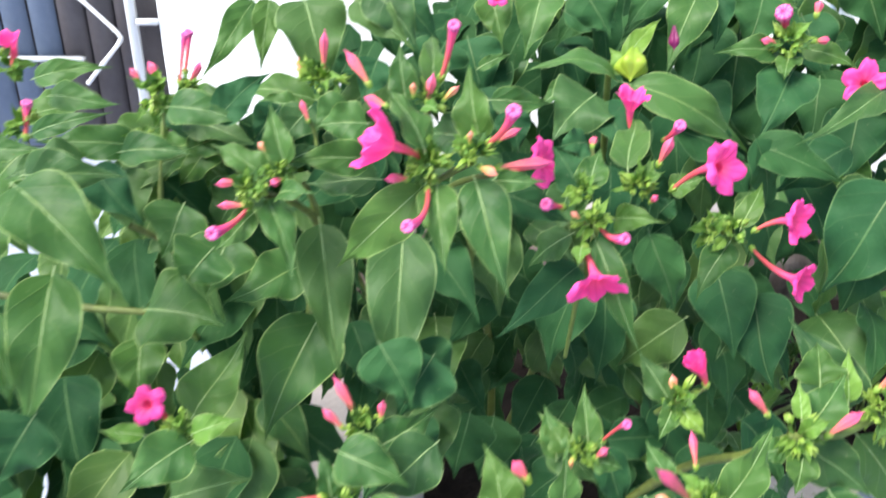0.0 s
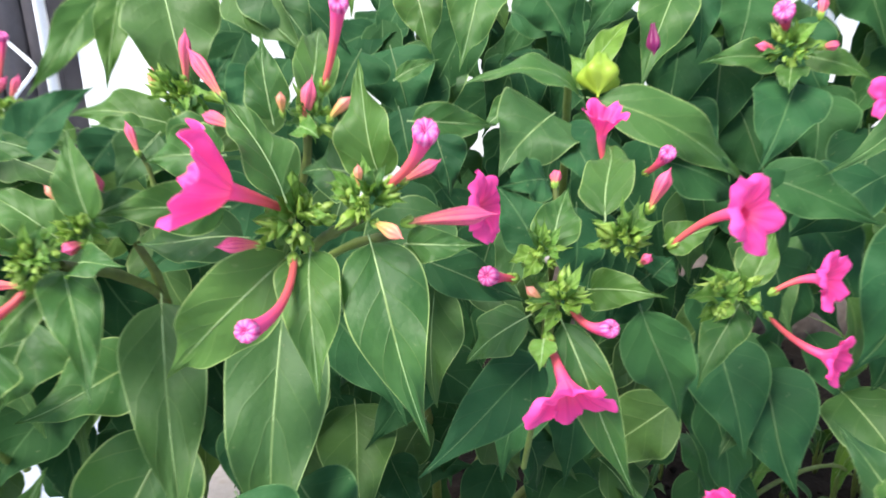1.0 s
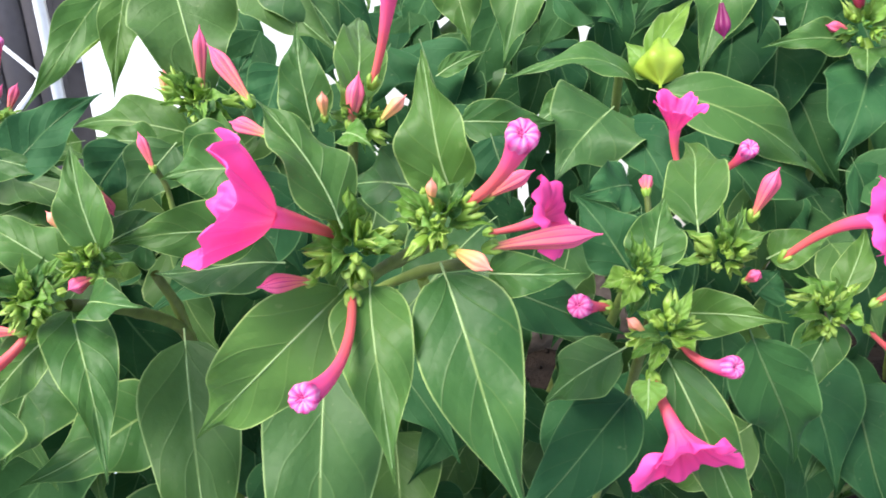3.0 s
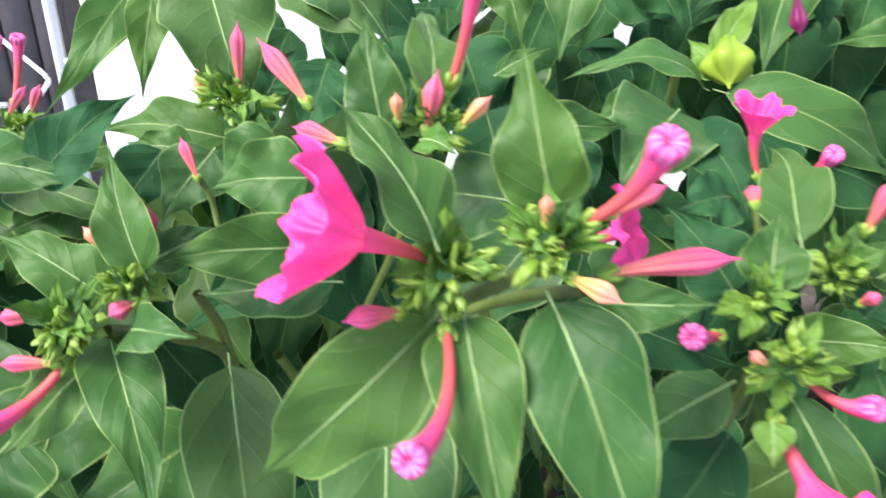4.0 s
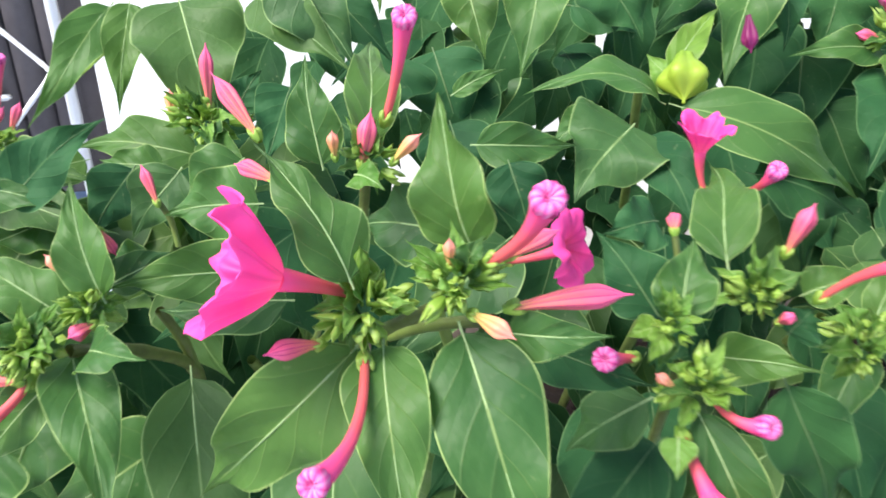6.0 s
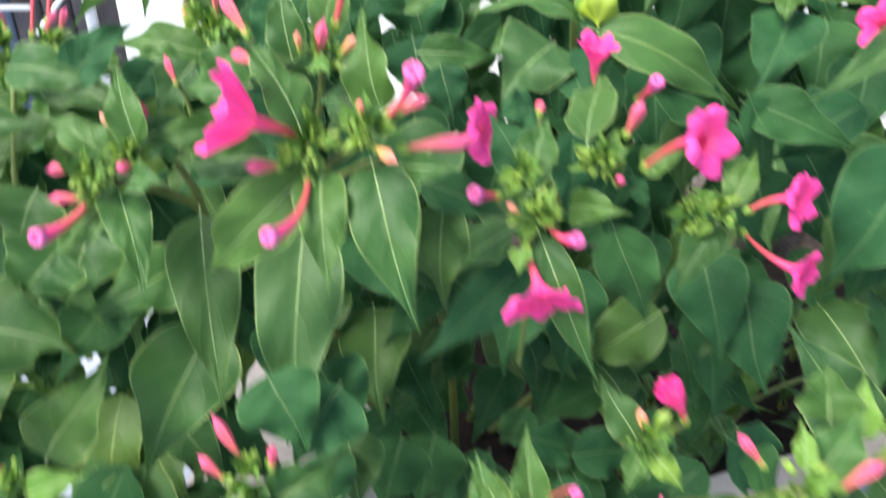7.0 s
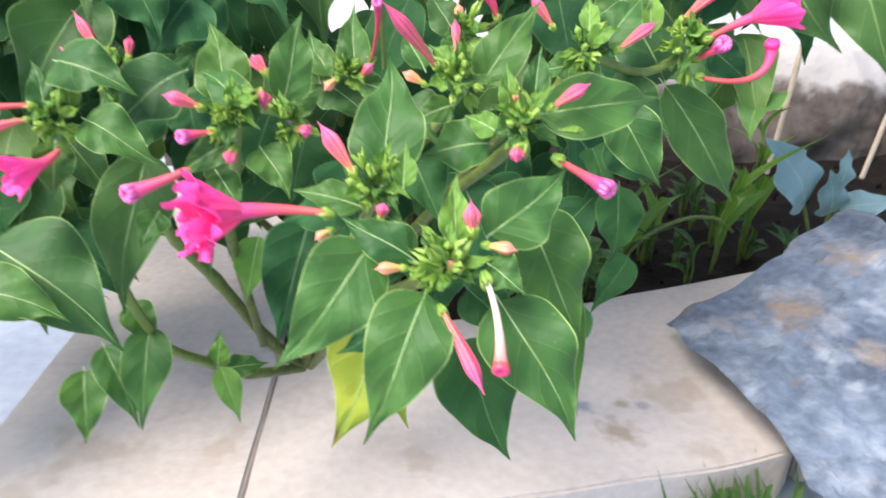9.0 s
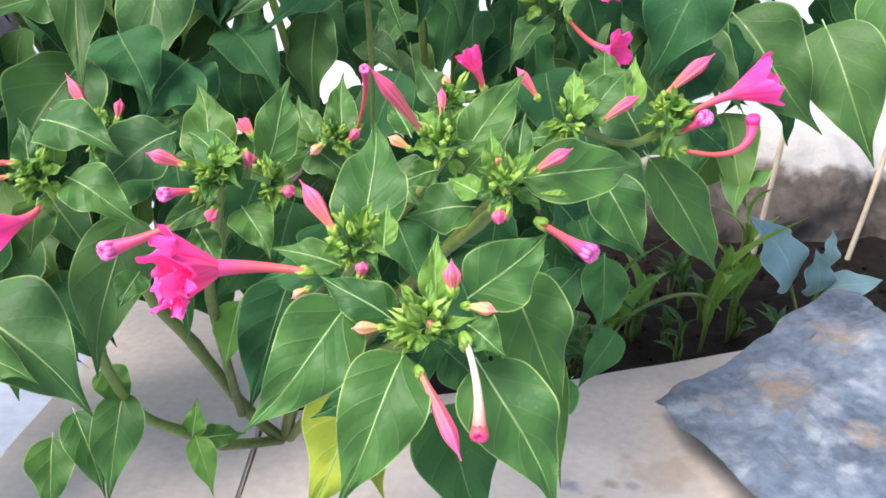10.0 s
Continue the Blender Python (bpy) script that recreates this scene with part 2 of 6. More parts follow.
GATEBLUE = ground_material("slate blue gate sheet", (0.10, 0.135, 0.20), (0.14, 0.18, 0.26), 3.0, 40.0, 0.45, 0.15, 0.002)
GATEGREY = ground_material("dark grey gate sheet", (0.065, 0.055, 0.060), (0.10, 0.088, 0.095), 3.0, 40.0, 0.5, 0.15, 0.002)
CANE = ground_material("dry cane", (0.36, 0.28, 0.20), (0.52, 0.43, 0.34), 20.0, 200.0, 0.7, 0.3, 0.001)
BLUEPAINT = ground_material("blue wall paint", (0.25, 0.33, 0.46), (0.36, 0.44, 0.56), 6.0, 80.0, 0.6, 0.2, 0.002)


# ---- builders ----
def linked(name, mesh, mat, parent, m, label=""):
    ob = new(name, mesh)
    if mat and not mesh.materials:
        mesh.materials.append(mat)
    ob.parent = parent
    if parent:
        world_of = parent.matrix_basis if not parent.parent else parent.parent.matrix_basis @ parent.matrix_basis
        ob.matrix_basis = world_of.inverted() @ m
    else:
        ob.matrix_basis = m
    return tagged(ob, label)


def part(name, bm, mat, parent, label="", m=Matrix()):
    mesh = bpy.data.meshes.new(name)
    bm.to_mesh(mesh)
    bm.free()
    for p in mesh.polygons:
        p.use_smooth = True
    return linked(name, mesh, mat, parent, m, label)


def rings(name, rows, closed=True, tags=None):
    """A skin through rows of points, with u along the rows and v around."""
    n = len(rows[0])
    verts = [p for row in rows for p in row]
    faces, uvs = [], []
    for i in range(len(rows) - 1):
        for j in range(n if closed else n - 1):
            k = (j + 1) % n
            faces.append((i * n + j, i * n + k, (i + 1) * n + k, (i + 1) * n + j))
            u0, u1 = i / (len(rows) - 1), (i + 1) / (len(rows) - 1)
            w = n if closed else n - 1
            uvs += [(u0, j / w), (u0, (j + 1) / w), (u1, (j + 1) / w), (u1, j / w)]
    mesh = bpy.data.meshes.new(name)
    mesh.from_pydata(verts, [], faces)
    layer = mesh.uv_layers.new(name="UVMap")
    for loop, uv in zip(layer.data, uvs):
        loop.uv = uv
    for p in mesh.polygons:
        p.use_smooth = True
    return mesh


def bend_path(a, b, c, n):
    """Points and frames along a bow from a to c, drawn towards b."""
    out, side = [], None
    for i in range(n):
        s = i / (n - 1)
        p = a * (1 - s) ** 2 + b * 2 * s * (1 - s) + c * s * s
        d = ((b - a) * (1 - s) + (c - b) * s)
        d = d.normalized() if d.length > 1e-6 else (c - a).normalized()
        if side is None:
            side = d.orthogonal().normalized()
        side = (side - d * side.dot(d)).normalized()
        out.append((p, d, side, d.cross(side)))
    return out


def sweep(name, path, radius, n=10, flute=0.0, lobes=5):
    rows = []
    for i, (p, d, x, y) in enumerate(path):
        r = radius(i / (len(path) - 1))
        rows.append([p + (x * math.cos(a) + y * math.sin(a)) * r * (1 + flute * math.cos(lobes * a)) for a in (2 * math.pi * j / n for j in range(n))])
    return rings(name, rows)


def axes(base, tip, normal):
    """Frame with x from base to tip and z near the normal."""
    x = (Vector(tip) - Vector(base)).normalized()
    z = Vector(normal)
    z = z - x * z.dot(x)
    z = z.normalized() if z.length > 1e-4 else x.orthogonal().normalized()
    y = z.cross(x)
    m = Matrix((x, y, z)).transposed().to_4x4()
    m.translation = base
    return m


def leaf(plant, base, tip, width, normal, bend=0.08, mat=None, fold=0.19, ripple=0.125, name="leaf", label="", shape=0.62, taper=0.32, rib=1.0, mass=None):
    mat = mat or LEAF
    width *= 0.92 if width > 0.02 else 1.0
    length = (Vector(tip) - Vector(base)).length
    rnd = random.random
    ph, sway, curl = rnd() * 6, (rnd() - 0.5) * 0.16, -0.02 + rnd() * 0.08
    twist = (rnd() - 0.5) * 0.5
    ns, nv = (13, 7) if mass is not None else (25, 11)

    def spine(s):
        return Vector((length * s, sway * length * math.sin(math.pi * s) * s, bend * length * math.sin(math.pi * s ** 0.8)))

    rows = []
    for i in range(ns):
        s = i / (ns - 1)
        half = 0.5 * width * (max(math.sin(math.pi * min(s ** shape, 1.0)), 0.0) * (1 - 0.995 * s) ** taper / 0.88 * (1 - (0.30 if taper > 0.2 else 0) * math.exp(-((s - 0.86) / 0.11) ** 2)) + 0.010)
        tw = twist * s
        row = []
        for j in range(nv):
            v = -1 + 2 * j / (nv - 1)
            side = half * v * (1 + 0.035 * math.sin(9 * s + ph + v))
            rise = fold * abs(v) ** 0.8 * half - curl * half * v ** 4 * 1.4
            rise += ripple * width * v * abs(v) * math.sin(6.28 * (2.3 * s) + ph + (1.3 if v > 0 else 0)) * math.sin(math.pi * s)
            # blade swelling between the side veins
            pillow = abs(math.sin(8.5 * s - 2.6 * abs(v) + ph + (0.9 if v > 0 else 0))) ** 0.6 - 0.6
            rise += 0.034 * width * pillow * (1 - v ** 4) * min(abs(v) * 3, 1) * math.sin(math.pi * s)
            rise += 0.03 * width * noise.noise(Vector((s * 3.1 + ph, v * 1.4, length * 40))) * math.sin(math.pi * s)
            row.append(spine(s) + Vector((-0.10 * half * v * v * (1 - s) , side * math.cos(tw) - rise * math.sin(tw), rise * math.cos(tw) + side * math.sin(tw))))
        rows.append(row)
    m = axes(base, tip, normal)
    if mass is not None:
        mass.append([[m @ p for p in row] for row in rows])
        return None
    ob = linked(name, rings(name, rows, closed=False), mat, plant, m, label)
    if rib:
        r0 = max(0.0062 * width, 0.00024) * rib
        line = [(spine(s) if s > 0 else Vector((s * length, 0, s * length * 0.4))) for s in (-0.05, 0.0, 0.12, 0.25, 0.4, 0.55, 0.7, 0.82, 0.93)]
        rows = []
        for i, p in enumerate(line):
            r = r0 * (1.7 - 1.35 * i / (len(line) - 1))
            rows.append([p + Vector((0, math.cos(a) * r, math.sin(a) * r * 0.9 + r * 0.35)) for a in (2 * math.pi * j / 6 for j in range(6))])
        mid = rings("midrib", rows)
        mid.materials.append(SHADE_RIB if mat is SHADE else RIB)
        child = new("midrib", mid)
        child.parent = ob
    return ob


def massed_leaves(plant, name, sheets, mat, label):
    """Many leaves, too deep in the bush to pick apart, as one part."""
    mesh = bpy.data.meshes.new(name)
    verts, faces, uvs = [], [], []
    for rows in sheets:
        start, n = len(verts), len(rows[0])
        verts += [p for row in rows for p in row]
        for i in range(len(rows) - 1):
            for j in range(n - 1):
                a = start + i * n + j
                faces.append((a, a + 1, a + n + 1, a + n))
                u0, u1, v0, v1 = i / (len(rows) - 1), (i + 1) / (len(rows) - 1), j / (n - 1), (j + 1) / (n - 1)
                uvs += [(u0, v0), (u0, v1), (u1, v1), (u1, v0)]
    mesh.from_pydata(verts, [], faces)
    layer = mesh.uv_layers.new(name="UVMap")
    for loop, uv in zip(layer.data, uvs):
        loop.uv = uv
    for p in mesh.polygons:
        p.use_smooth = True
    return tagged(linked(name, mesh, mat, plant, Matrix(), label), kind="stuff")


def stem(plant, points, r0, r1, mat=None, name="stem"):
    pts = [Vector(p) for p in points]
    rows, side = [], None
    n = len(pts)
    dense = []
    for i in range(n - 1):
        a, b, c, d = pts[max(i - 1, 0)], pts[i], pts[i + 1], pts[min(i + 2, n - 1)]
        for k in range(6):
            s = k / 6
            dense.append(0.5 * ((2 * b) + (c - a) * s + (2 * a - 5 * b + 4 * c - d) * s * s + (3 * b - a - 3 * c + d) * s ** 3))
    dense.append(pts[-1])
    for i, p in enumerate(dense):
        d = (dense[min(i + 1, len(dense) - 1)] - dense[max(i - 1, 0)]).normalized()
        side = side if side is not None else d.orthogonal().normalized()
        side = (side - d * side.dot(d)).normalized()
        up = d.cross(side)
        f = i / (len(dense) - 1)
        r = r0 + (r1 - r0) * f
        if i % 6 == 0 and 0 < i < len(dense) - 1:
            r *= 1.18
        rows.append([p + (side * math.cos(a) + up * math.sin(a)) * r for a in (2 * math.pi * j / 8 for j in range(8))])
    return linked(name, rings(name, rows), mat or STEM, plant, Matrix())


def flower(plant, base, ctrl, mouth, face, size, spin=0.0, cup=0.35, ragged=0.0, deep=0.5, calyx=True, pleat=0.05, flare=0.0, throat=0.70, label=""):
    """Trumpet with five notched lobes; face: the way the open mouth looks; cup: how far the lobes stay forward."""
    base, ctrl, mouth, face = Vector(base), Vector(ctrl), Vector(mouth), Vector(face).normalized()
    x = face.orthogonal().normalized()
    y = face.cross(x)
    rows = []
    r0 = 0.0030
    n, m = 90, 14
    for i in range(m):
        s = i / (m - 1)
        row = []
        for j in range(n):
            a = 2 * math.pi * j / n
            crease = abs(math.sin(2.5 * a + 0.25 * math.sin(2 * a + spin * 5))) ** 0.7 - 0.6
            fine = abs(math.sin(7.5 * a + spin * 3)) ** 0.7 - 0.6
            lobe = (0.45 * abs(math.cos(2.5 * a)) ** 0.75 + 0.55 * (1 - math.acos(min(abs(math.cos(2.5 * a)), 1)) * 2 / math.pi)) * (1 + 0.12 * math.sin(a * 2 + spin * 7))
            notch = 1.0 - 0.07 * math.exp(-((1 - abs(math.cos(2.5 * a))) / 0.035) ** 2 * 1.0) * s ** 3
            reach = r0 + (size * 0.5 - r0) * (s ** (flare or 1.30 - 0.8 * cup)) * (1 - deep * (1 - lobe) * s ** 1.5) * notch * (1 + 0.07 * math.cos(5 * a) * math.sin(math.pi * s))
            wob = noise.noise(Vector((math.cos(a) * 2 + spin, math.sin(a) * 2, s * 2 + base.x * 50)))
            # throat runs forward first, then the limb spreads and rolls back
            fwd = size * (cup * s ** throat - (0.10 + 0.16 * (1 - cup)) * s ** 3.5) + size * 0.05 * math.cos(5 * a) * s * s
            fwd += size * (0.08 + 0.35 * ragged) * wob * s ** 1.5 + size * 0.020 * math.sin(13 * a + 4 * spin + 3 * wob) * s ** 4 + size * 0.05 * noise.noise(Vector((math.cos(a) * 4, math.sin(a) * 4 + spin, s * 3))) * s * s
            reach *= 1 + ragged * 0.6 * noise.noise(Vector((math.cos(a) * 5, math.sin(a) * 5, 3 + spin)))
            reach *= 1 + 0.09 * noise.noise(Vector((math.cos(a) * 4 + spin, math.sin(a) * 4, base.z * 90))) * s
            fold = size * pleat * (crease + 0.35 * fine) * s ** 0.7 * (1.35 - s)
            reach += fold
            fwd -= fold * 0.6
            b = a + spin + ragged * wob
            row.append(mouth + face * fwd + (x * math.cos(b) + y * math.sin(b)) * reach)
        rows.append(row)
    ob = linked("flower", rings("flower", rows), PETAL, plant, Matrix(), label)
    path = bend_path(base, ctrl, mouth + face * 0.0008, 12)
    tube = sweep("flower_tube", path, lambda s: 0.0013 + 0.0019 * s ** 1.6, 10, 0.06)
    linked("flower_tube", tube, TUBE, ob, Matrix())
    if calyx:
        calyx_at(ob, base, path[0][1], 0.66)
    return ob


def calyx_at(ob, base, way, scale):
    m = Matrix.Translation(base - way * 0.0035 * scale) @ way.to_track_quat("Z", "Y").to_matrix().to_4x4() @ Matrix.Diagonal((scale, scale, scale, 1))
    linked("calyx", CALYX[1], None, ob, m)


def folded_flower(plant, base, ctrl, tip, head=0.0048, face=(0, -1, 0), tube_mat=None, tip_mat=None):
    """Long curved tube with the petals folded into a knob."""
    base, ctrl, tip = Vector(base), Vector(ctrl), Vector(tip)
    path = bend_path(base, ctrl, tip, 14)
    ob = linked("folded_flower", sweep("folded_flower", path, lambda s: head * (0.30 + 0.12 * s + 0.34 * s ** 4), 12, 0.08), tube_mat or TUBE, plant, Matrix())
    calyx_at(ob, base, path[0][1], 0.66)
    d = Vector(face).normalized()
    x = d.orthogonal().normalized()
    y = d.cross(x)
    tip = tip + path[-1][1] * head * 0.25
    for k in range(5):
        # one petal, doubled over towards the middle with a crease along it
        a = 2 * math.pi * k / 5 + 0.3
        out, side = x * math.cos(a) + y * math.sin(a), y * math.cos(a) - x * math.sin(a)
        rows = []
        for i in range(9):
            f = i / 8
            reach = head * (0.56 + 0.36 * math.sin(math.pi * f)) if f < 0.5 else head * 0.92 * (1 - 0.90 * ((f - 0.5) / 0.5) ** 2)
            rise = head * (-0.90 + 1.95 * math.sin(math.pi / 2 * min(f / 0.85, 1))) - head * 0.40 * max(f - 0.85, 0) / 0.15
            half = head * (0.50 + 0.22 * math.sin(math.pi * f)) * (1 if f < 0.7 else 1 - 0.72 * (f - 0.7) / 0.3)
            row = []
            for j in range(9):
                v = -1 + j / 4
                crease = abs(v) ** 0.7
                row.append(tip + out * (reach - head * (0.20 * v * v) + head * 0.05 * math.sin(7 * v + k)) + side * half * v * 0.86 + d * (rise - head * 0.10 * crease - head * 0.16 * math.exp(-(v / 0.2) ** 2) * f))
            rows.append(row)
        linked("petal_fold", rings("petal_fold", rows, closed=False), tip_mat or FOLDED, ob, Matrix())
    return ob


def bud(plant, base, tip, width, mat=None, belly=0.68, bow=0.05, name="bud"):
    base, tip = Vector(base), Vector(tip)
    ctrl = (base + tip) / 2 + Vector((0, 0, 1)) * (tip - base).length * bow
    path = bend_path(base, ctrl, tip, 16)

    def r(s):
        k = s / belly if s < belly else (1 - s) / (1 - belly)
        k = max(min(k, 1.0), 0.0)
        k = k * k * (3 - 2 * k)
        return 0.41 * width * ((0.34 + 0.66 * k) if s < belly else max(k ** 1.0, 0.06))

    ob = linked(name, sweep(name, path, r, 30, 0.15), mat or BUDSKIN, plant, Matrix())
    if mat in (None, ORANGE):
        calyx_at(ob, base, path[0][1], 0.66 * width / 0.0085)
    return ob


def calyx_mesh(k):
    rows = []
    n = 20
    for i in range(10):
        s = i / 9
        r = 0.0007 + 0.0030 * math.sin(math.pi * min(s * 0.66 + 0.06, 1)) ** 0.7
        row = []
        for j in range(n):
            a = 2 * math.pi * j / n
            point = abs(math.cos(2.5 * a))
            own = 1 + 0.16 * math.sin(3 * a + 2 * k)
            up = 0.0108 * s * own * (1.0 - 0.66 * (1 - point) * max(s - 0.30, 0) / 0.70)
            flare = (1 - 0.80 * max(s - 0.55, 0) / 0.45) + (0.35 + 0.95 * k) * max(s - 0.5, 0) * point ** 1.5
            keel = 1 + 0.14 * math.cos(5 * a)
            row.append(Vector((math.cos(a) * r * flare * keel, math.sin(a) * r * flare * keel, up - 0.0016 * k * max(s - 0.75, 0) * 4 * point)))
        rows.append(row)
    mesh = rings("calyx", rows)
    mesh.materials.append(SEPAL)
    return mesh


CALYX = [calyx_mesh(k) for k in (0.0, 1.0, 2.2)]


def cluster(plant, centre, way, radius, count=12, tufts=4):
    """A head of small green calyxes with narrow young leaves between them."""
    centre, way = Vector(centre), Vector(way).normalized()
    radius *= 0.82
    for i in range(int(count * 0.42)):
        d = Vector((random.gauss(0, 1), random.gauss(0, 1), random.gauss(0, 1))).normalized()
        d = (d + way * 0.55).normalized()
        spot = centre + d * radius * random.uniform(0.15, 0.85)
        scale = random.uniform(0.6, 1.25) * radius / 0.0165
        m = Matrix.Translation(spot) @ d.to_track_quat("Z", "Y").to_matrix().to_4x4() @ pose(0, 0, 0, 0, 0, random.uniform(0, 72)) @ Matrix.Diagonal((scale, scale, scale * random.uniform(0.9, 1.5), 1))
        linked("calyx", random.choice(CALYX), None, plant, m)
    for i in range(tufts + 7):
        d = (Vector((random.gauss(0, 1), random.gauss(0, 1), random.gauss(0, 1))).normalized() + way * 0.7).normalized()
        a = centre + d * radius * 0.3
        wide = i % 3 == 0
        leaf(plant, a, a + d * radius * random.uniform(0.8, 1.5), radius * (random.uniform(0.65, 1.0) if wide else random.uniform(0.35, 0.6)), Vector((0.1, -0.6, 0.8)) + d * 0.4, random.uniform(-0.05, 0.22), YOUNG if i % 4 else LEAF, random.uniform(0.25, 0.7), 0.14, name="bract", rib=0)
    for i in range(3):
        # round green buds not yet open
        d = (Vector((random.gauss(0, 1), random.gauss(0, 1), random.gauss(0, 1))).normalized() + way * 0.9).normalized()
        a = centre + d * radius * random.uniform(0.4, 0.8)
        bud(plant, a, a + d * radius * random.uniform(0.35, 0.55), radius * 0.32, mat=SEPAL, belly=0.5, name="green_bud")


def slab(name, outline, low, high, mat, label, category, parent=None, wear=0.004, kind="", seed=0):
    """A worn stone or wall with the given outline on the plan."""
    bm = bmesh.new()
    base = [bm.verts.new((x, y, low)) for x, y in outline]
    face = bm.faces.new(base)
    if face.normal.z > 0:
        face.normal_flip()
    bm.normal_update()
    top = bmesh.ops.extrude_face_region(bm, geom=[face])
    for v in top["geom"]:
        if isinstance(v, bmesh.types.BMVert):
            v.co.z = high
    bmesh.ops.recalc_face_normals(bm, faces=bm.faces)
    bmesh.ops.bevel(bm, geom=[e for e in bm.edges], offset=min(wear, 0.4 * (high - low)), segments=2, affect="EDGES")
    bmesh.ops.triangulate(bm, faces=[f for f in bm.faces if len(f.verts) > 4])
    bmesh.ops.subdivide_edges(bm, edges=[e for e in bm.edges if e.calc_length() > 0.03], cuts=4, use_grid_fill=True)
    for v in bm.verts:
        v.co += Vector((noise.noise(v.co * 9 + Vector((seed, 0, 0))), noise.noise(v.co * 9 + Vector((0, seed, 5))), noise.noise(v.co * 7 + Vector((3, 0, seed))))) * wear
    ob = part(name, bm, mat, parent)
    for p in ob.data.polygons:
        p.use_smooth = False
    return tagged(ob, label, category, kind=kind)


def box(bm, x0, x1, y0, y1, z0, z1):
    got = bmesh.ops.create_cube(bm, size=1, matrix=Matrix.LocRotScale(((x0 + x1) / 2, (y0 + y1) / 2, (z0 + z1) / 2), None, (x1 - x0, y1 - y0, z1 - z0)))
    return got["verts"]


def bush_base(name, base, label, category):
    ob = new(name)
    ob.matrix_basis = Matrix.Translation(base)
    return tagged(ob, label, category, "flowering plants")

# ---- the setting ----
bm = bmesh.new()
bmesh.ops.create_grid(bm, x_segments=60, y_segments=60, size=1.0)
for vert in bm.verts:
    # finer near the bed, out to the horizon
    for axis in (0, 1):
        vert.co[axis] = math.copysign(abs(vert.co[axis]) ** 3 * 300 + abs(vert.co[axis]) * 2.5, vert.co[axis])
    vert.co.z = 0.0015 * noise.noise(vert.co * 6)
ground = part("ground", bm, PAVING, None)
tagged(ground, "pale bluish grey paving round the planting bed", "ground", kind="structure")

bm = bmesh.new()
bmesh.ops.create_grid(bm, x_segments=130, y_segments=70, size=1.0, matrix=Matrix.LocRotScale((0.93, 1.02, 0.055), None, (1.12, 0.56, 1)))
for vert in bm.verts:
    s = (vert.co.y - 0.46) / 1.12
    edge = 0.70 + 0.24 * max(vert.co.x - 0.05, 0)
    vert.co.y = edge + (1.53 - edge) * s
    p = vert.co
    vert.co.z += 0.012 * noise.noise(p * 9) + 0.010 * noise.noise(p * 31) + 0.006 * abs(noise.noise(p * 80))
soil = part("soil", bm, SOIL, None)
tagged(soil, "dark crumbly garden soil in the bed", "soil", kind="structure")

bm = bmesh.new()
for i in range(260):
    x, y = random.uniform(0.15, 1.5), random.uniform(0.8, 1.5)
    r = random.uniform(0.002, 0.008)
    got = bmesh.ops.create_icosphere(bm, subdivisions=1, radius=r, matrix=Matrix.Translation((x, y, 0.060 + 0.012 * noise.noise(Vector((x, y, 0.055)) * 9))))
    for vert in got["verts"]:
        vert.co += Vector((random.uniform(-1, 1), random.uniform(-1, 1), random.uniform(-1, 1))) * r * 0.35
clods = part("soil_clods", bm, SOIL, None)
tagged(clods, "small clods and crumbs of dark soil", "soil", kind="stuff")

slab("kerb_stone", [(-0.215, 0.415), (0.0405, 0.455), (0.0445, 0.70), (0.018, 1.12), (-0.190, 1.14)], 0.0, 0.09, KERB,
     "beige stone kerb slab at the corner of the bed", "kerb stone", wear=0.003, seed=1)
slab("kerb_stone", [(0.045, 0.452), (0.330, 0.500), (0.466, 0.525), (0.560, 0.548), (0.60, 0.60), (0.70, 0.922), (0.43, 0.83), (0.20, 0.775), (0.048, 0.74)], 0.0, 0.09, KERB,
     "beige stone kerb slab with brown stains", "kerb stone", wear=0.003, seed=2)
slab("kerb_stone", [(0.605, 0.60), (0.66, 0.58), (1.10, 0.74), (1.55, 0.98), (1.50, 1.22), (0.93, 1.02), (0.705, 0.922)], 0.0, 0.085, KERB,
     "beige stone kerb slab under the slate rock", "kerb stone", wear=0.004, seed=5)

# slate rock lying across the kerb
bm = bmesh.new()
ring = [(0.488, 0.732), (0.497, 0.672), (0.516, 0.606), (0.528, 0.55), (0.535, 0.47), (0.62, 0.40), (0.80, 0.36), (1.00, 0.46), (1.05, 0.68), (0.90, 0.78), (0.79, 0.795), (0.800, 0.885), (0.785, 0.895), (0.70, 0.855), (0.62, 0.80), (0.54, 0.752)]
low = [bm.verts.new((0.76 + (x - 0.76) * 0.70, 0.64 + (y - 0.64) * 0.70, 0.088)) for x, y in ring]
face = bm.faces.new(low)
ext = bmesh.ops.extrude_face_region(bm, geom=[face])
for e in ext["geom"]:
    if isinstance(e, bmesh.types.BMVert):
        e.co.x, e.co.y = 0.76 + (e.co.x - 0.76) / 0.70, 0.64 + (e.co.y - 0.64) / 0.70
        e.co.z = 0.122 + 0.075 * max(0.0, min(1.0, (e.co.x - 0.48) / 0.30)) - 0.03 * max(0.0, 0.60 - e.co.y) / 0.2 + 0.012 * noise.noise(e.co * 5)
bmesh.ops.recalc_face_normals(bm, faces=bm.faces)
bmesh.ops.triangulate(bm, faces=bm.faces)
for k in range(4):
    bmesh.ops.subdivide_edges(bm, edges=[e for e in bm.edges if e.calc_length() > 0.014], cuts=1, use_grid_fill=True)
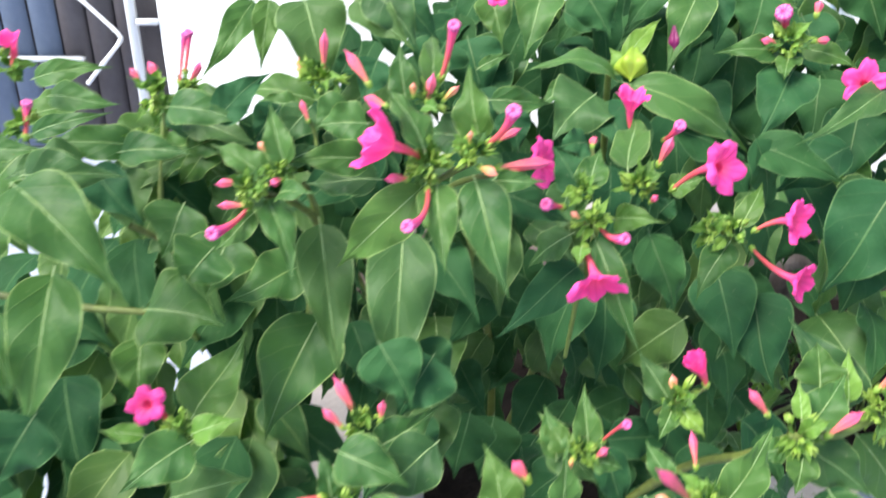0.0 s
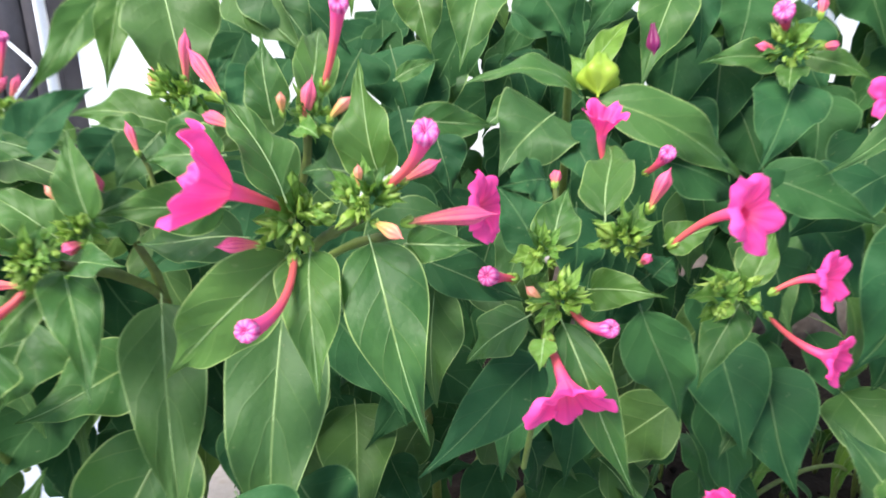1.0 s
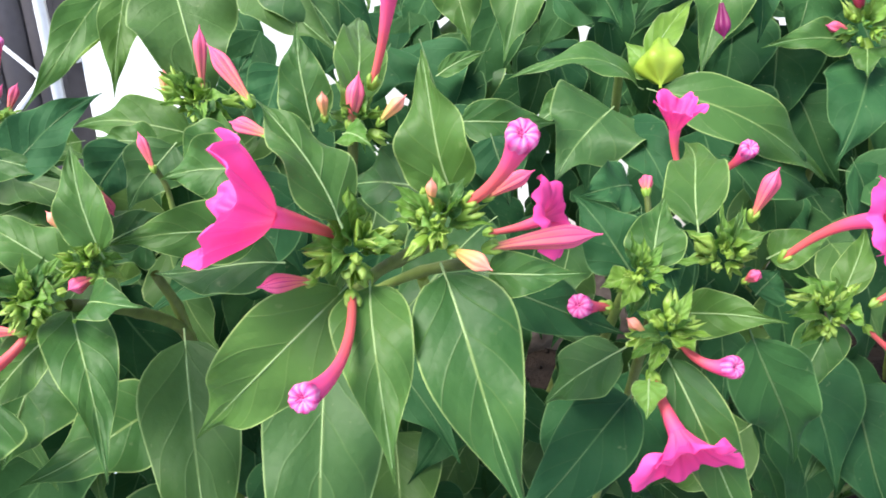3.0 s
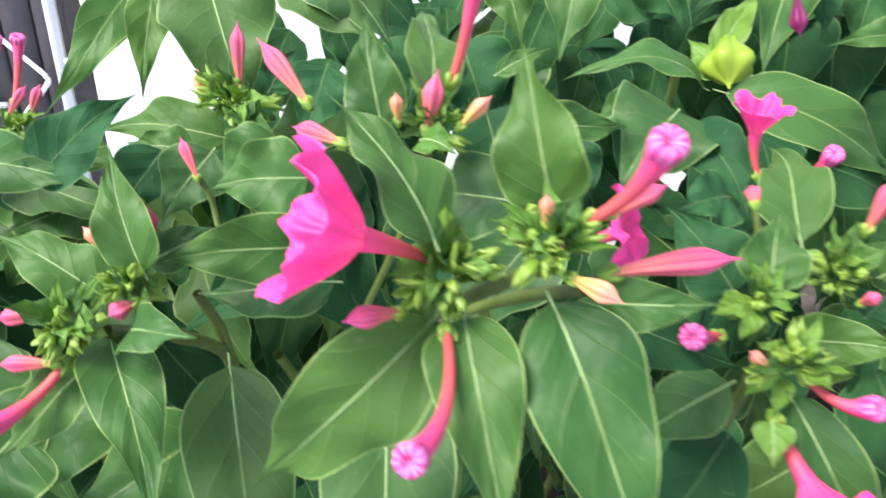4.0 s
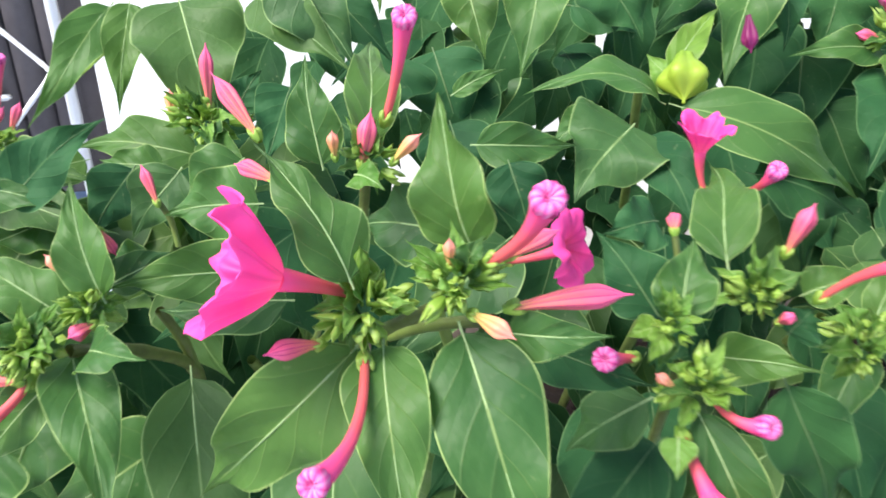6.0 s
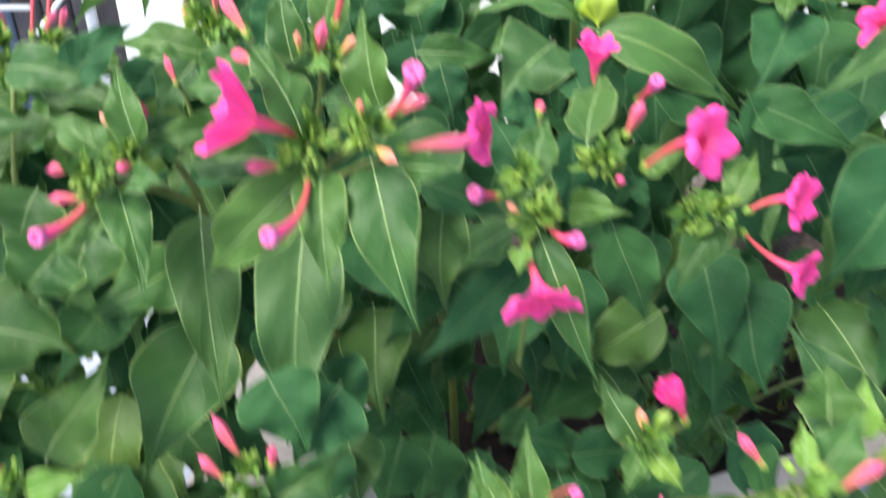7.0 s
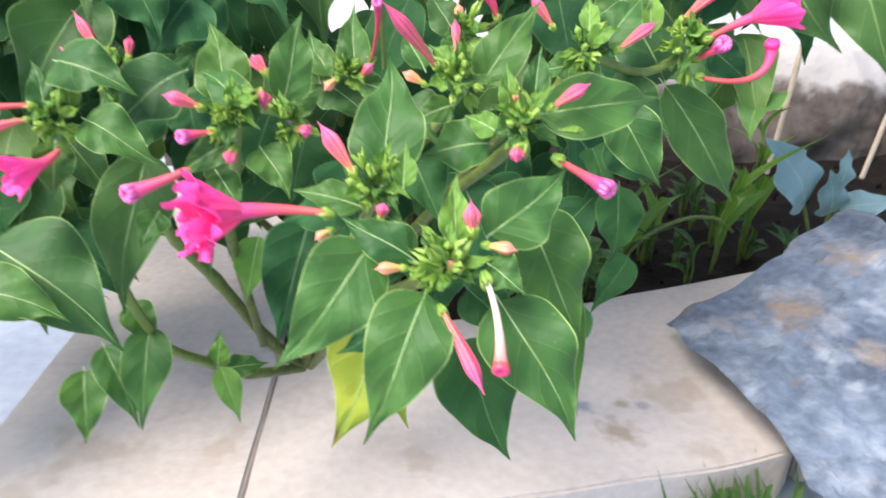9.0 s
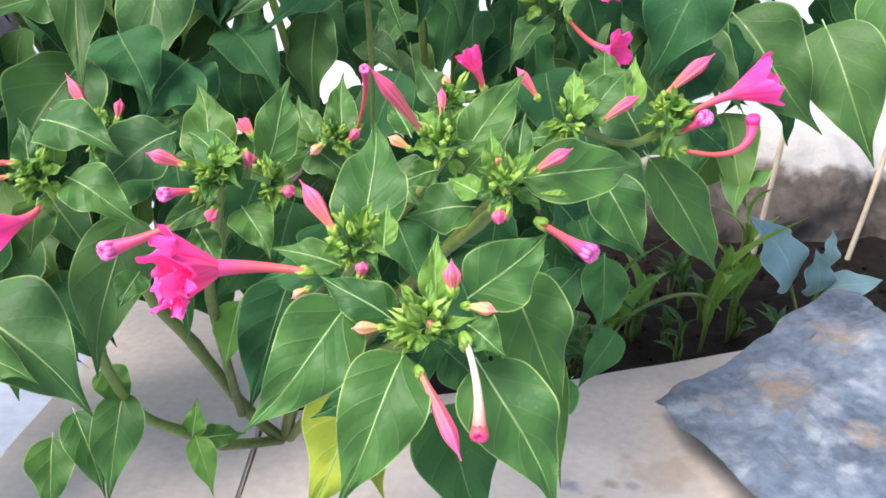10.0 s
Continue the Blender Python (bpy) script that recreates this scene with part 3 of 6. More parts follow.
for vert in bm.verts:
    p = vert.co.copy()
    ledge = math.floor(noise.noise(Vector((p.x * 9, p.y * 5, p.z * 2))) * 4) / 4
    vert.co.z = max(0.088, p.z + 0.012 * ledge + 0.008 * noise.noise(p * 12) + 0.003 * noise.noise(p * 40) + 0.0015 * noise.noise(p * 95)) if p.z > 0.1 else p.z
    vert.co.x += 0.010 * noise.noise(p * 16 + Vector((9, 0, 0)))
    vert.co.y += 0.010 * noise.noise(p * 16 + Vector((0, 9, 0)))
rock = part("slate_rock", bm, ROCK, None)
for p in rock.data.polygons:
    p.use_smooth = False
tagged(rock, "rough blue-grey slate rock with rusty patches on the kerb", "rock")

# plinth and walls
bm = bmesh.new()
bmesh.ops.create_grid(bm, x_segments=150, y_segments=24, size=1.0, matrix=Matrix.LocRotScale((1.2, 0, 0), None, (1.5, 1, 1)))
for vert in bm.verts:
    s = (vert.co.y + 1) / 2
    x = vert.co.x
    rough = 0.035 * noise.noise(Vector((x * 6, s * 3, 2))) + 0.018 * noise.noise(Vector((x * 19, s * 8, 5)))
    y = 1.46 + 0.10 * min(s / 0.6, 1) ** 2 + (0.12 * (s - 0.6) / 0.4 if s > 0.6 else 0)
    z = 0.03 + 0.235 * min(s / 0.62, 1) + (0.015 * (s - 0.62) / 0.38 if s > 0.62 else 0)
    vert.co = Vector((x, y - rough, z + rough * 0.5))
plinth = part("wall_plinth", bm, MORTAR, None)
tagged(plinth, "rough weathered plaster plinth along the white wall", "plinth", kind="structure")

slab("wall_back", [(-0.25, 1.62), (3.2, 1.62), (3.2, 1.80), (-0.25, 1.80)], 0.0, 1.9, WHITE, "white painted garden wall with blue decoration", "wall", wear=0.003, kind="structure")
slab("wall_far", [(-0.925, 2.62), (1.5, 2.62), (1.5, 2.80), (-0.925, 2.80)], 0.0, 2.6, WHITE, "white painted wall beside the gate", "wall", wear=0.002, kind="structure")
slab("wall_left", [(-5.0, 2.75), (-2.6, 2.75), (-2.6, 2.95), (-5.0, 2.95)], 0.0, 2.6, WHITE, "white painted wall beyond the gate", "wall", wear=0.002, kind="structure")

# dark drip line and blue scrolls on the white wall
bm = bmesh.new()
box(bm, 0.60, 3.0, 1.600, 1.622, 0.372, 0.384)
bmesh.ops.bevel(bm, geom=bm.edges[:], offset=0.002, segments=1, affect="EDGES")
tagged(part("wall_ledge", bm, GATEGREY, None), "thin dark ledge along the white wall", "ledge", kind="structure")


def scroll(cx, cz, r, turns, flip):
    pts = []
    for i in range(14):
        a = turns * 2 * math.pi * i / 13
        k = r * (1 - 0.75 * i / 13)
        pts.append((cx + flip * k * math.cos(a), 1.612, cz + k * math.sin(a)))
    return pts


grille = new("wall_scrollwork")
tagged(grille, "blue painted scrollwork on the white wall", "scrollwork")
grille.matrix_basis = Matrix.Translation((0.95, 1.61, 0.60))
for cx, cz, r, flip in ((0.86, 0.66, 0.035, 1), (0.93, 0.72, 0.04, -1), (0.90, 0.79, 0.03, 1), (1.00, 0.64, 0.035, -1), (1.05, 0.74, 0.04, 1), (0.97, 0.82, 0.03, -1)):
    stem(grille, scroll(cx, cz, r, 1.4, flip), 0.006, 0.004, BLUEPAINT, name="scroll")
for x in (0.83, 0.95, 1.08):
    stem(grille, [(x, 1.612, 0.45), (x, 1.612, 0.65), (x, 1.612, 0.90)], 0.005, 0.005, BLUEPAINT, name="upright")

# gate
gate = new("metal_gate")
gate.matrix_basis = Matrix.Translation((-1.6, 2.6, 0.0))
tagged(gate, "slate blue sheet metal gate with white tube frame", "gate")
for i in range(16):
    x = -2.55 + 0.098 * i
    bm = bmesh.new()
    box(bm, x, x + 0.090, 2.640, 2.656, 0.05, 2.1)
    bmesh.ops.bevel(bm, geom=[e for e in bm.edges if abs(e.verts[0].co.z - e.verts[1].co.z) > 1], offset=0.007, segments=2, affect="EDGES")
    part("panel", bm, GATEBLUE if i < 13 else GATEGREY, gate)
bm = bmesh.new()
box(bm, -2.56, -0.93, 2.660, 2.672, 0.04, 2.1)
part("backing_sheet", bm, GATEGREY, gate)
for x0, x1, z0, z1 in ((-1.026, -0.998, 0.04, 2.1), (-1.0, -0.925, 0.478, 0.498), (-1.0, -0.925, 0.90, 0.92), (-2.55, -1.20, 0.356, 0.372)):
    bm = bmesh.new()
    box(bm, x0, x1, 2.60, 2.636, z0, z1)
    bmesh.ops.bevel(bm, geom=bm.edges[:], offset=0.004, segments=2, affect="EDGES")
    part("frame_bar", bm, WHITEPAINT, gate)
stem(gate, [(-1.30, 2.61, 0.72), (-1.235, 2.61, 0.62), (-1.171, 2.61, 0.56), (-1.075, 2.61, 0.462), (-1.062, 2.61, 0.445), (-1.062, 2.61, 0.425), (-1.133, 2.61, 0.350), (-1.20, 2.61, 0.28)], 0.0075, 0.0075, WHITEPAINT, name="bent_tube")

# ---- the plants ----
bush = bush_base("flowering_bush", (0.12, 0.90, 0.06), "tall four o'clock bush with magenta trumpet flowers, rooted in soil", "flowering plant")
low = bush_base("spreading_plant", (0.075, 0.735, 0.085), "low spreading four o'clock plant with pink buds by the kerb", "flowering plant")

# the tall bush: shoot with the large side-facing flower
leaf(bush, (0.056, 0.462, 0.636), (0.000, 0.474, 0.577), 0.034, (-0.27, -0.96, 0.06), bend=0.14)
leaf(bush, (0.064, 0.458, 0.638), (0.070, 0.414, 0.601), 0.025, (-0.15, -0.66, 0.74), bend=0.10)
leaf(bush, (0.057, 0.452, 0.661), (0.032, 0.472, 0.694), 0.023, (0.43, -0.59, 0.69), bend=0.10)
leaf(bush, (0.086, 0.456, 0.642), (0.106, 0.414, 0.584), 0.032, (-0.03, -0.81, 0.58), bend=0.10)
leaf(bush, (0.090, 0.473, 0.661), (0.082, 0.485, 0.703), 0.027, (-0.42, -0.89, 0.18), bend=0.12, fold=0.35)
leaf(bush, (0.099, 0.457, 0.641), (0.126, 0.447, 0.644), 0.013, (-0.37, -0.87, 0.32), bend=0.15)
leaf(bush, (0.106, 0.483, 0.624), (0.149, 0.480, 0.606), 0.020, (0.12, -0.90, 0.42), bend=0.10, mat=SHADE)
leaf(bush, (0.083, 0.511, 0.652), (0.052, 0.527, 0.649), 0.031, (-0.42, -0.71, 0.57), bend=0.10, mat=HALF_SHADE)
flower(bush, (0.057, 0.462, 0.652), (0.049, 0.455, 0.659), (0.040, 0.448, 0.664), (-0.900, -0.170, 0.400), 0.039, spin=0.55, cup=0.57, ragged=0.14, deep=0.32, pleat=0.20, flare=0.86, throat=0.95)
folded_flower(bush, (0.059, 0.452, 0.638), (0.061, 0.427, 0.629), (0.051, 0.413, 0.630), 0.0040, (-0.260, -0.913, 0.314))
bud(bush, (0.048, 0.450, 0.644), (0.035, 0.440, 0.647), 0.0063)
bud(bush, (0.017, 0.544, 0.679), (-0.002, 0.564, 0.700), 0.0080, belly=0.6)
bud(bush, (0.033, 0.494, 0.676), (0.017, 0.507, 0.679), 0.0064)
cluster(bush, (0.059, 0.462, 0.648), (0.05, -0.73, 0.68), 0.016, 24, 5)
cluster(bush, (0.085, 0.454, 0.658), (-0.04, -0.75, 0.66), 0.013, 21, 5)
folded_flower(bush, (0.093, 0.451, 0.665), (0.102, 0.443, 0.673), (0.105, 0.438, 0.684), 0.0046, (0.080, -0.767, 0.636))
bud(bush, (0.098, 0.451, 0.666), (0.111, 0.449, 0.674), 0.0051)
bud(bush, (0.088, 0.446, 0.653), (0.098, 0.435, 0.651), 0.0058, mat=ORANGE)
flower(bush, (0.112, 0.588, 0.606), (0.126, 0.586, 0.608), (0.137, 0.582, 0.614), (0.850, -0.450, 0.260), 0.043, spin=1.0, cup=0.30, deep=0.34, pleat=0.10)
bud(bush, (0.099, 0.454, 0.650), (0.131, 0.451, 0.654), 0.0078, belly=0.7)
bud(bush, (0.083, 0.451, 0.664), (0.083, 0.449, 0.673), 0.0036, mat=ORANGE)
bud(bush, (0.060, 0.459, 0.655), (0.060, 0.454, 0.670), 0.0052, mat=YOUNG)
stem(bush, [(0.085, 0.453, 0.654), (0.072, 0.465, 0.643), (0.063, 0.477, 0.633), (0.041, 0.532, 0.594), (0.015, 0.564, 0.563)], 0.0022, 0.0016)
stem(bush, [(0.095, 0.459, 0.644), (0.079, 0.477, 0.634), (0.063, 0.498, 0.619)], 0.0020, 0.0016)
leaf(bush, (0.043, 0.520, 0.674), (0.039, 0.533, 0.709), 0.019, (-0.05, -0.94, 0.34), bend=0.10)
leaf(bush, (0.058, 0.517, 0.681), (0.058, 0.590, 0.706), 0.019, (0.41, -0.30, 0.86), bend=0.10)
leaf(bush, (0.055, 0.509, 0.673), (0.065, 0.497, 0.671), 0.011, (-0.42, -0.53, 0.74), bend=0.15, mat=YOUNG)
bud(bush, (0.057, 0.515, 0.674), (0.061, 0.517, 0.693), 0.0073, belly=0.6)
folded_flower(bush, (0.065, 0.520, 0.688), (0.070, 0.519, 0.701), (0.073, 0.515, 0.719), 0.0042, (0.105, -0.751, 0.652))
bud(bush, (0.067, 0.515, 0.675), (0.077, 0.513, 0.685), 0.0054, mat=ORANGE)
bud(bush, (0.048, 0.516, 0.677), (0.048, 0.514, 0.687), 0.0046, mat=ORANGE)
cluster(bush, (0.058, 0.520, 0.674), (0.05, -0.81, 0.58), 0.012, 16, 4)
stem(bush, [(0.057, 0.521, 0.671), (0.054, 0.532, 0.651), (0.043, 0.553, 0.621), (0.022, 0.578, 0.573)], 0.0020, 0.0014)
leaf(bush, (0.014, 0.545, 0.653), (-0.022, 0.545, 0.650), 0.033, (-0.04, -0.86, 0.51), bend=0.08)
leaf(bush, (0.016, 0.532, 0.632), (-0.036, 0.517, 0.633), 0.027, (0.26, -0.90, 0.35), bend=0.12)
# leaves behind the shoot, several in the shade-darkened greens
leaf(bush, (-0.039, 0.620, 0.647), (-0.063, 0.609, 0.617), 0.033, (0.09, -0.96, 0.28), mat=HALF_SHADE)
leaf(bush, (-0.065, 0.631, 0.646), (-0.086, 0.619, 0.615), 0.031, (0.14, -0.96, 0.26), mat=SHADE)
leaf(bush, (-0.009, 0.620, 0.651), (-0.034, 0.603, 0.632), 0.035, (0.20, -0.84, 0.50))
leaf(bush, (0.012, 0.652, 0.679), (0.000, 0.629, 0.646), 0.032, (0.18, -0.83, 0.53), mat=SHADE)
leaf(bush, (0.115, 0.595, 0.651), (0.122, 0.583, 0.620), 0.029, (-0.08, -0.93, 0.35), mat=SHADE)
leaf(bush, (0.021, 0.541, 0.614), (-0.033, 0.550, 0.608), 0.030, (-0.21, -0.76, 0.62), bend=0.10, mat=HALF_SHADE)
leaf(bush, (-0.052, 0.513, 0.610), (-0.025, 0.458, 0.572), 0.026, (0.24, -0.47, 0.85), bend=0.10)
leaf(bush, (-0.036, 0.512, 0.632), (-0.048, 0.532, 0.670), 0.019, (-0.07, -0.89, 0.46), bend=0.10, fold=0.4)
leaf(bush, (-0.040, 0.502, 0.616), (-0.012, 0.481, 0.624), 0.018, (-0.51, -0.40, 0.76), bend=0.12)
leaf(bush, (-0.050, 0.514, 0.622), (-0.091, 0.528, 0.643), 0.024, (0.14, -0.66, 0.74), bend=0.12)
leaf(bush, (-0.057, 0.501, 0.604), (-0.083, 0.488, 0.581), 0.019, (0.09, -0.90, 0.43), bend=0.1)
leaf(bush, (-0.038, 0.522, 0.632), (-0.012, 0.535, 0.639), 0.015, (0.24, -0.80, 0.55), bend=0.1, mat=HALF_SHADE)
cluster(bush, (-0.042, 0.513, 0.628), (0.31, -0.68, 0.66), 0.011, 13, 3)
cluster(bush, (-0.060, 0.504, 0.619), (0.35, -0.64, 0.68), 0.016, 19, 3)
bud(bush, (-0.047, 0.514, 0.639), (-0.054, 0.515, 0.648), 0.0052, mat=ORANGE)
bud(bush, (-0.038, 0.506, 0.625), (-0.044, 0.498, 0.624), 0.0070)
bud(bush, (-0.065, 0.504, 0.623), (-0.082, 0.504, 0.622), 0.0068)
bud(bush, (-0.060, 0.493, 0.611), (-0.079, 0.494, 0.611), 0.0059)
folded_flower(bush, (-0.059, 0.496, 0.610), (-0.066, 0.489, 0.600), (-0.076, 0.478, 0.599), 0.0049, (-0.139, -0.969, 0.203))
bud(bush, (-0.039, 0.525, 0.653), (-0.037, 0.531, 0.640), 0.0056)
bud(bush, (-0.028, 0.556, 0.651), (-0.034, 0.562, 0.666), 0.0050)
stem(bush, [(-0.028, 0.557, 0.652), (-0.025, 0.559, 0.643), (-0.024, 0.559, 0.632)], 0.0012, 0.0012)
stem(bush, [(-0.050, 0.508, 0.614), (-0.037, 0.536, 0.597), (-0.029, 0.567, 0.569), (-0.038, 0.584, 0.529), (-0.062, 0.617, 0.390)], 0.0024, 0.0030)
stem(bush, [(-0.033, 0.550, 0.608), (-0.029, 0.559, 0.588), (-0.029, 0.567, 0.569)], 0.0020, 0.0028)
leaf(bush, (-0.023, 0.544, 0.579), (-0.002, 0.473, 0.490), 0.042, (0.15, -0.76, 0.64), bend=0.08, mat=HALF_SHADE)
leaf(bush, (0.038, 0.534, 0.579), (0.039, 0.465, 0.477), 0.052, (0.06, -0.83, 0.56), bend=0.10, mat=HALF_SHADE)
leaf(bush, (-0.040, 0.554, 0.541), (-0.091, 0.516, 0.529), 0.044, (0.33, -0.64, 0.69), bend=0.1)
leaf(bush, (-0.029, 0.548, 0.501), (-0.065, 0.493, 0.426), 0.064, (0.09, -0.82, 0.56), bend=0.1)
leaf(bush, (0.183, 0.514, 0.596), (0.209, 0.486, 0.604), 0.021, (-0.73, -0.55, 0.40), bend=0.18)
leaf(bush, (0.162, 0.475, 0.599), (0.191, 0.445, 0.532), 0.022, (-0.12, -0.92, 0.36), bend=0.1)
leaf(bush, (0.202, 0.497, 0.593), (0.225, 0.496, 0.535), 0.033, (-0.11, -0.99, -0.02), bend=0.10, mat=SHADE)
leaf(bush, (0.150, 0.489, 0.595), (0.125, 0.502, 0.565), 0.024, (-0.73, -0.61, 0.32), bend=0.10, mat=HALF_SHADE)
leaf(bush, (0.159, 0.503, 0.566), (0.102, 0.465, 0.531), 0.032, (-0.00, -0.68, 0.73), bend=0.1, mat=SHADE)
leaf(bush, (0.159, 0.490, 0.626), (0.168, 0.507, 0.647), 0.020, (-0.26, -0.71, 0.65), bend=0.1)
leaf(bush, (0.153, 0.466, 0.596), (0.150, 0.457, 0.587), 0.011, (-0.26, -0.67, 0.69), bend=0.1, mat=YOUNG)
leaf(bush, (0.158, 0.511, 0.617), (0.140, 0.532, 0.641), 0.027, (-0.19, -0.81, 0.55), bend=0.1, mat=SHADE)
leaf(bush, (0.164, 0.537, 0.642), (0.141, 0.526, 0.642), 0.024, (0.30, -0.68, 0.67), bend=0.1, mat=SHADE)
cluster(bush, (0.154, 0.487, 0.625), (-0.24, -0.68, 0.70), 0.012, 16, 3)
cluster(bush, (0.161, 0.475, 0.608), (-0.25, -0.63, 0.73), 0.014, 21, 3)
folded_flower(bush, (0.143, 0.484, 0.615), (0.138, 0.480, 0.617), (0.133, 0.477, 0.619), 0.0043, (-0.560, -0.725, 0.401))
folded_flower(bush, (0.164, 0.473, 0.608), (0.167, 0.463, 0.602), (0.175, 0.459, 0.604), 0.0039, (0.375, -0.815, 0.442))
flower(bush, (0.155, 0.469, 0.596), (0.158, 0.463, 0.587), (0.160, 0.455, 0.583), (0.120, -0.810, -0.570), 0.041, spin=0.80, cup=0.42, deep=0.78, pleat=0.07, flare=1.0)
bud(bush, (0.153, 0.471, 0.610), (0.145, 0.469, 0.618), 0.0043, mat=ORANGE)
stem(bush, [(0.158, 0.482, 0.612), (0.160, 0.496, 0.592), (0.166, 0.536, 0.529), (0.168, 0.579, 0.448)], 0.0022, 0.0018)
leaf(bush, (0.194, 0.539, 0.623), (0.211, 0.609, 0.642), 0.029, (-0.23, -0.21, 0.95), bend=0.1)
leaf(bush, (0.223, 0.533, 0.610), (0.245, 0.527, 0.622), 0.017, (-0.50, -0.67, 0.55), bend=0.12)
leaf(bush, (0.217, 0.528, 0.596), (0.227, 0.531, 0.605), 0.023, (-0.35, -0.68, 0.65), bend=0.1, mat=SHADE)
cluster(bush, (0.200, 0.525, 0.614), (-0.32, -0.66, 0.68), 0.017, 21, 4)
cluster(bush, (0.262, 0.550, 0.573), (-0.39, -0.59, 0.71), 0.014, 13, 3)
flower(bush, (0.219, 0.515, 0.617), (0.230, 0.505, 0.636), (0.237, 0.490, 0.640), (0.520, -0.800, 0.300), 0.038, spin=0.9, cup=0.34, deep=0.42, pleat=0.07)
bud(bush, (0.212, 0.530, 0.629), (0.219, 0.527, 0.650), 0.0081)
bud(bush, (0.206, 0.517, 0.607), (0.208, 0.509, 0.614), 0.0055)
bud(bush, (0.164, 0.516, 0.645), (0.166, 0.524, 0.650), 0.0059)
stem(bush, [(0.164, 0.516, 0.645), (0.165, 0.513, 0.636), (0.168, 0.513, 0.622)], 0.0012, 0.0012)
folded_flower(bush, (0.246, 0.643, 0.616), (0.249, 0.634, 0.622), (0.253, 0.631, 0.629), 0.0053, (0.051, -0.725, 0.687))
flower(bush, (0.216, 0.624, 0.623), (0.212, 0.627, 0.635), (0.212, 0.625, 0.645), (0.024, -0.260, 0.965), 0.031, spin=0.0, cup=0.6, deep=0.6)
flower(bush, (0.310, 0.589, 0.558), (0.325, 0.592, 0.567), (0.332, 0.583, 0.569), (0.609, -0.760, 0.226), 0.040, spin=0.4, cup=0.4, deep=0.65)
flower(bush, (0.312, 0.593, 0.542), (0.331, 0.592, 0.522), (0.342, 0.579, 0.522), (0.631, -0.776, 0.004), 0.037, spin=0.8, cup=0.45, deep=0.65)
cluster(bush, (0.294, 0.597, 0.552), (-0.27, -0.69, 0.67), 0.020, 18, 4)
leaf(bush, (0.298, 0.603, 0.542), (0.268, 0.575, 0.502), 0.028, (-0.25, -0.69, 0.68), bend=0.1)
leaf(bush, (0.311, 0.617, 0.549), (0.333, 0.643, 0.582), 0.021, (-0.25, -0.68, 0.69), bend=0.1)
leaf(bush, (0.310, 0.649, 0.495), (0.318, 0.600, 0.432), 0.060, (-0.28, -0.78, 0.57), bend=0.1, mat=SHADE)
leaf(bush, (0.341, 0.641, 0.477), (0.353, 0.590, 0.409), 0.065, (-0.30, -0.79, 0.54), bend=0.1, mat=SHADE)
leaf(bush, (0.225, 0.694, 0.652), (0.340, 0.697, 0.590), 0.041, (0.25, -0.87, 0.42), bend=0.16)
leaf(bush, (0.215, 0.701, 0.654), (0.134, 0.695, 0.662), 0.027, (0.11, -0.54, 0.83), bend=0.22)
leaf(bush, (0.222, 0.707, 0.670), (0.259, 0.740, 0.702), 0.019, (-0.03, -0.68, 0.73), bend=0.1, mat=YOUNG)
leaf(bush, (0.193, 0.677, 0.646), (0.155, 0.644, 0.614), 0.063, (-0.01, -0.69, 0.72), bend=0.1, mat=HALF_SHADE)
leaf(bush, (0.200, 0.674, 0.640), (0.211, 0.617, 0.604), 0.034, (-0.36, -0.55, 0.76), bend=0.1, mat=SHADE)
leaf(bush, (0.175, 0.681, 0.656), (0.145, 0.674, 0.636), 0.022, (-0.14, -0.85, 0.51), bend=0.1)
leaf(bush, (0.102, 0.618, 0.654), (0.152, 0.626, 0.650), 0.024, (0.17, -0.95, 0.25), bend=0.12)
leaf(bush, (0.093, 0.647, 0.673), (0.120, 0.651, 0.684), 0.010, (-0.06, -0.90, 0.44), bend=0.15)
leaf(bush, (0.227, 0.703, 0.660), (0.211, 0.721, 0.679), 0.020, (-0.34, -0.80, 0.50), mat=YOUNG)
bud(bush, (0.230, 0.710, 0.679), (0.225, 0.690, 0.655), 0.0329, mat=FRUIT, belly=0.55, bow=0)
bud(bush, (0.258, 0.694, 0.701), (0.258, 0.685, 0.682), 0.0104, mat=MAROON)
cluster(bush, (0.385, 0.762, 0.679), (-0.34, -0.78, 0.53), 0.020, 18, 4)
folded_flower(bush, (0.384, 0.765, 0.686), (0.383, 0.768, 0.692), (0.377, 0.761, 0.702), 0.0083, (-0.442, -0.762, 0.473))
bud(bush, (0.377, 0.761, 0.676), (0.359, 0.763, 0.681), 0.0084)
bud(bush, (0.409, 0.762, 0.679), (0.425, 0.764, 0.681), 0.0084)
bud(bush, (0.416, 0.782, 0.700), (0.420, 0.789, 0.714), 0.0096)
leaf(bush, (0.386, 0.756, 0.666), (0.373, 0.728, 0.650), 0.025, (-0.17, -0.41, 0.90))
leaf(bush, (0.395, 0.762, 0.653), (0.353, 0.715, 0.597), 0.059, (-0.21, -0.67, 0.71), bend=0.1, mat=SHADE)
leaf(bush, (0.382, 0.769, 0.669), (0.319, 0.767, 0.667), 0.028, (0.01, -0.88, 0.48), bend=0.12)
leaf(bush, (0.408, 0.781, 0.671), (0.457, 0.763, 0.653), 0.024, (-0.19, -0.91, 0.38), bend=0.12)
leaf(bush, (0.442, 0.675, 0.652), (0.342, 0.616, 0.620), 0.030, (0.10, -0.59, 0.80), bend=0.12, mat=HALF_SHADE)
flower(bush, (0.437, 0.672, 0.645), (0.416, 0.677, 0.653), (0.412, 0.666, 0.658), (-0.303, -0.876, 0.376), 0.042, cup=0.3)
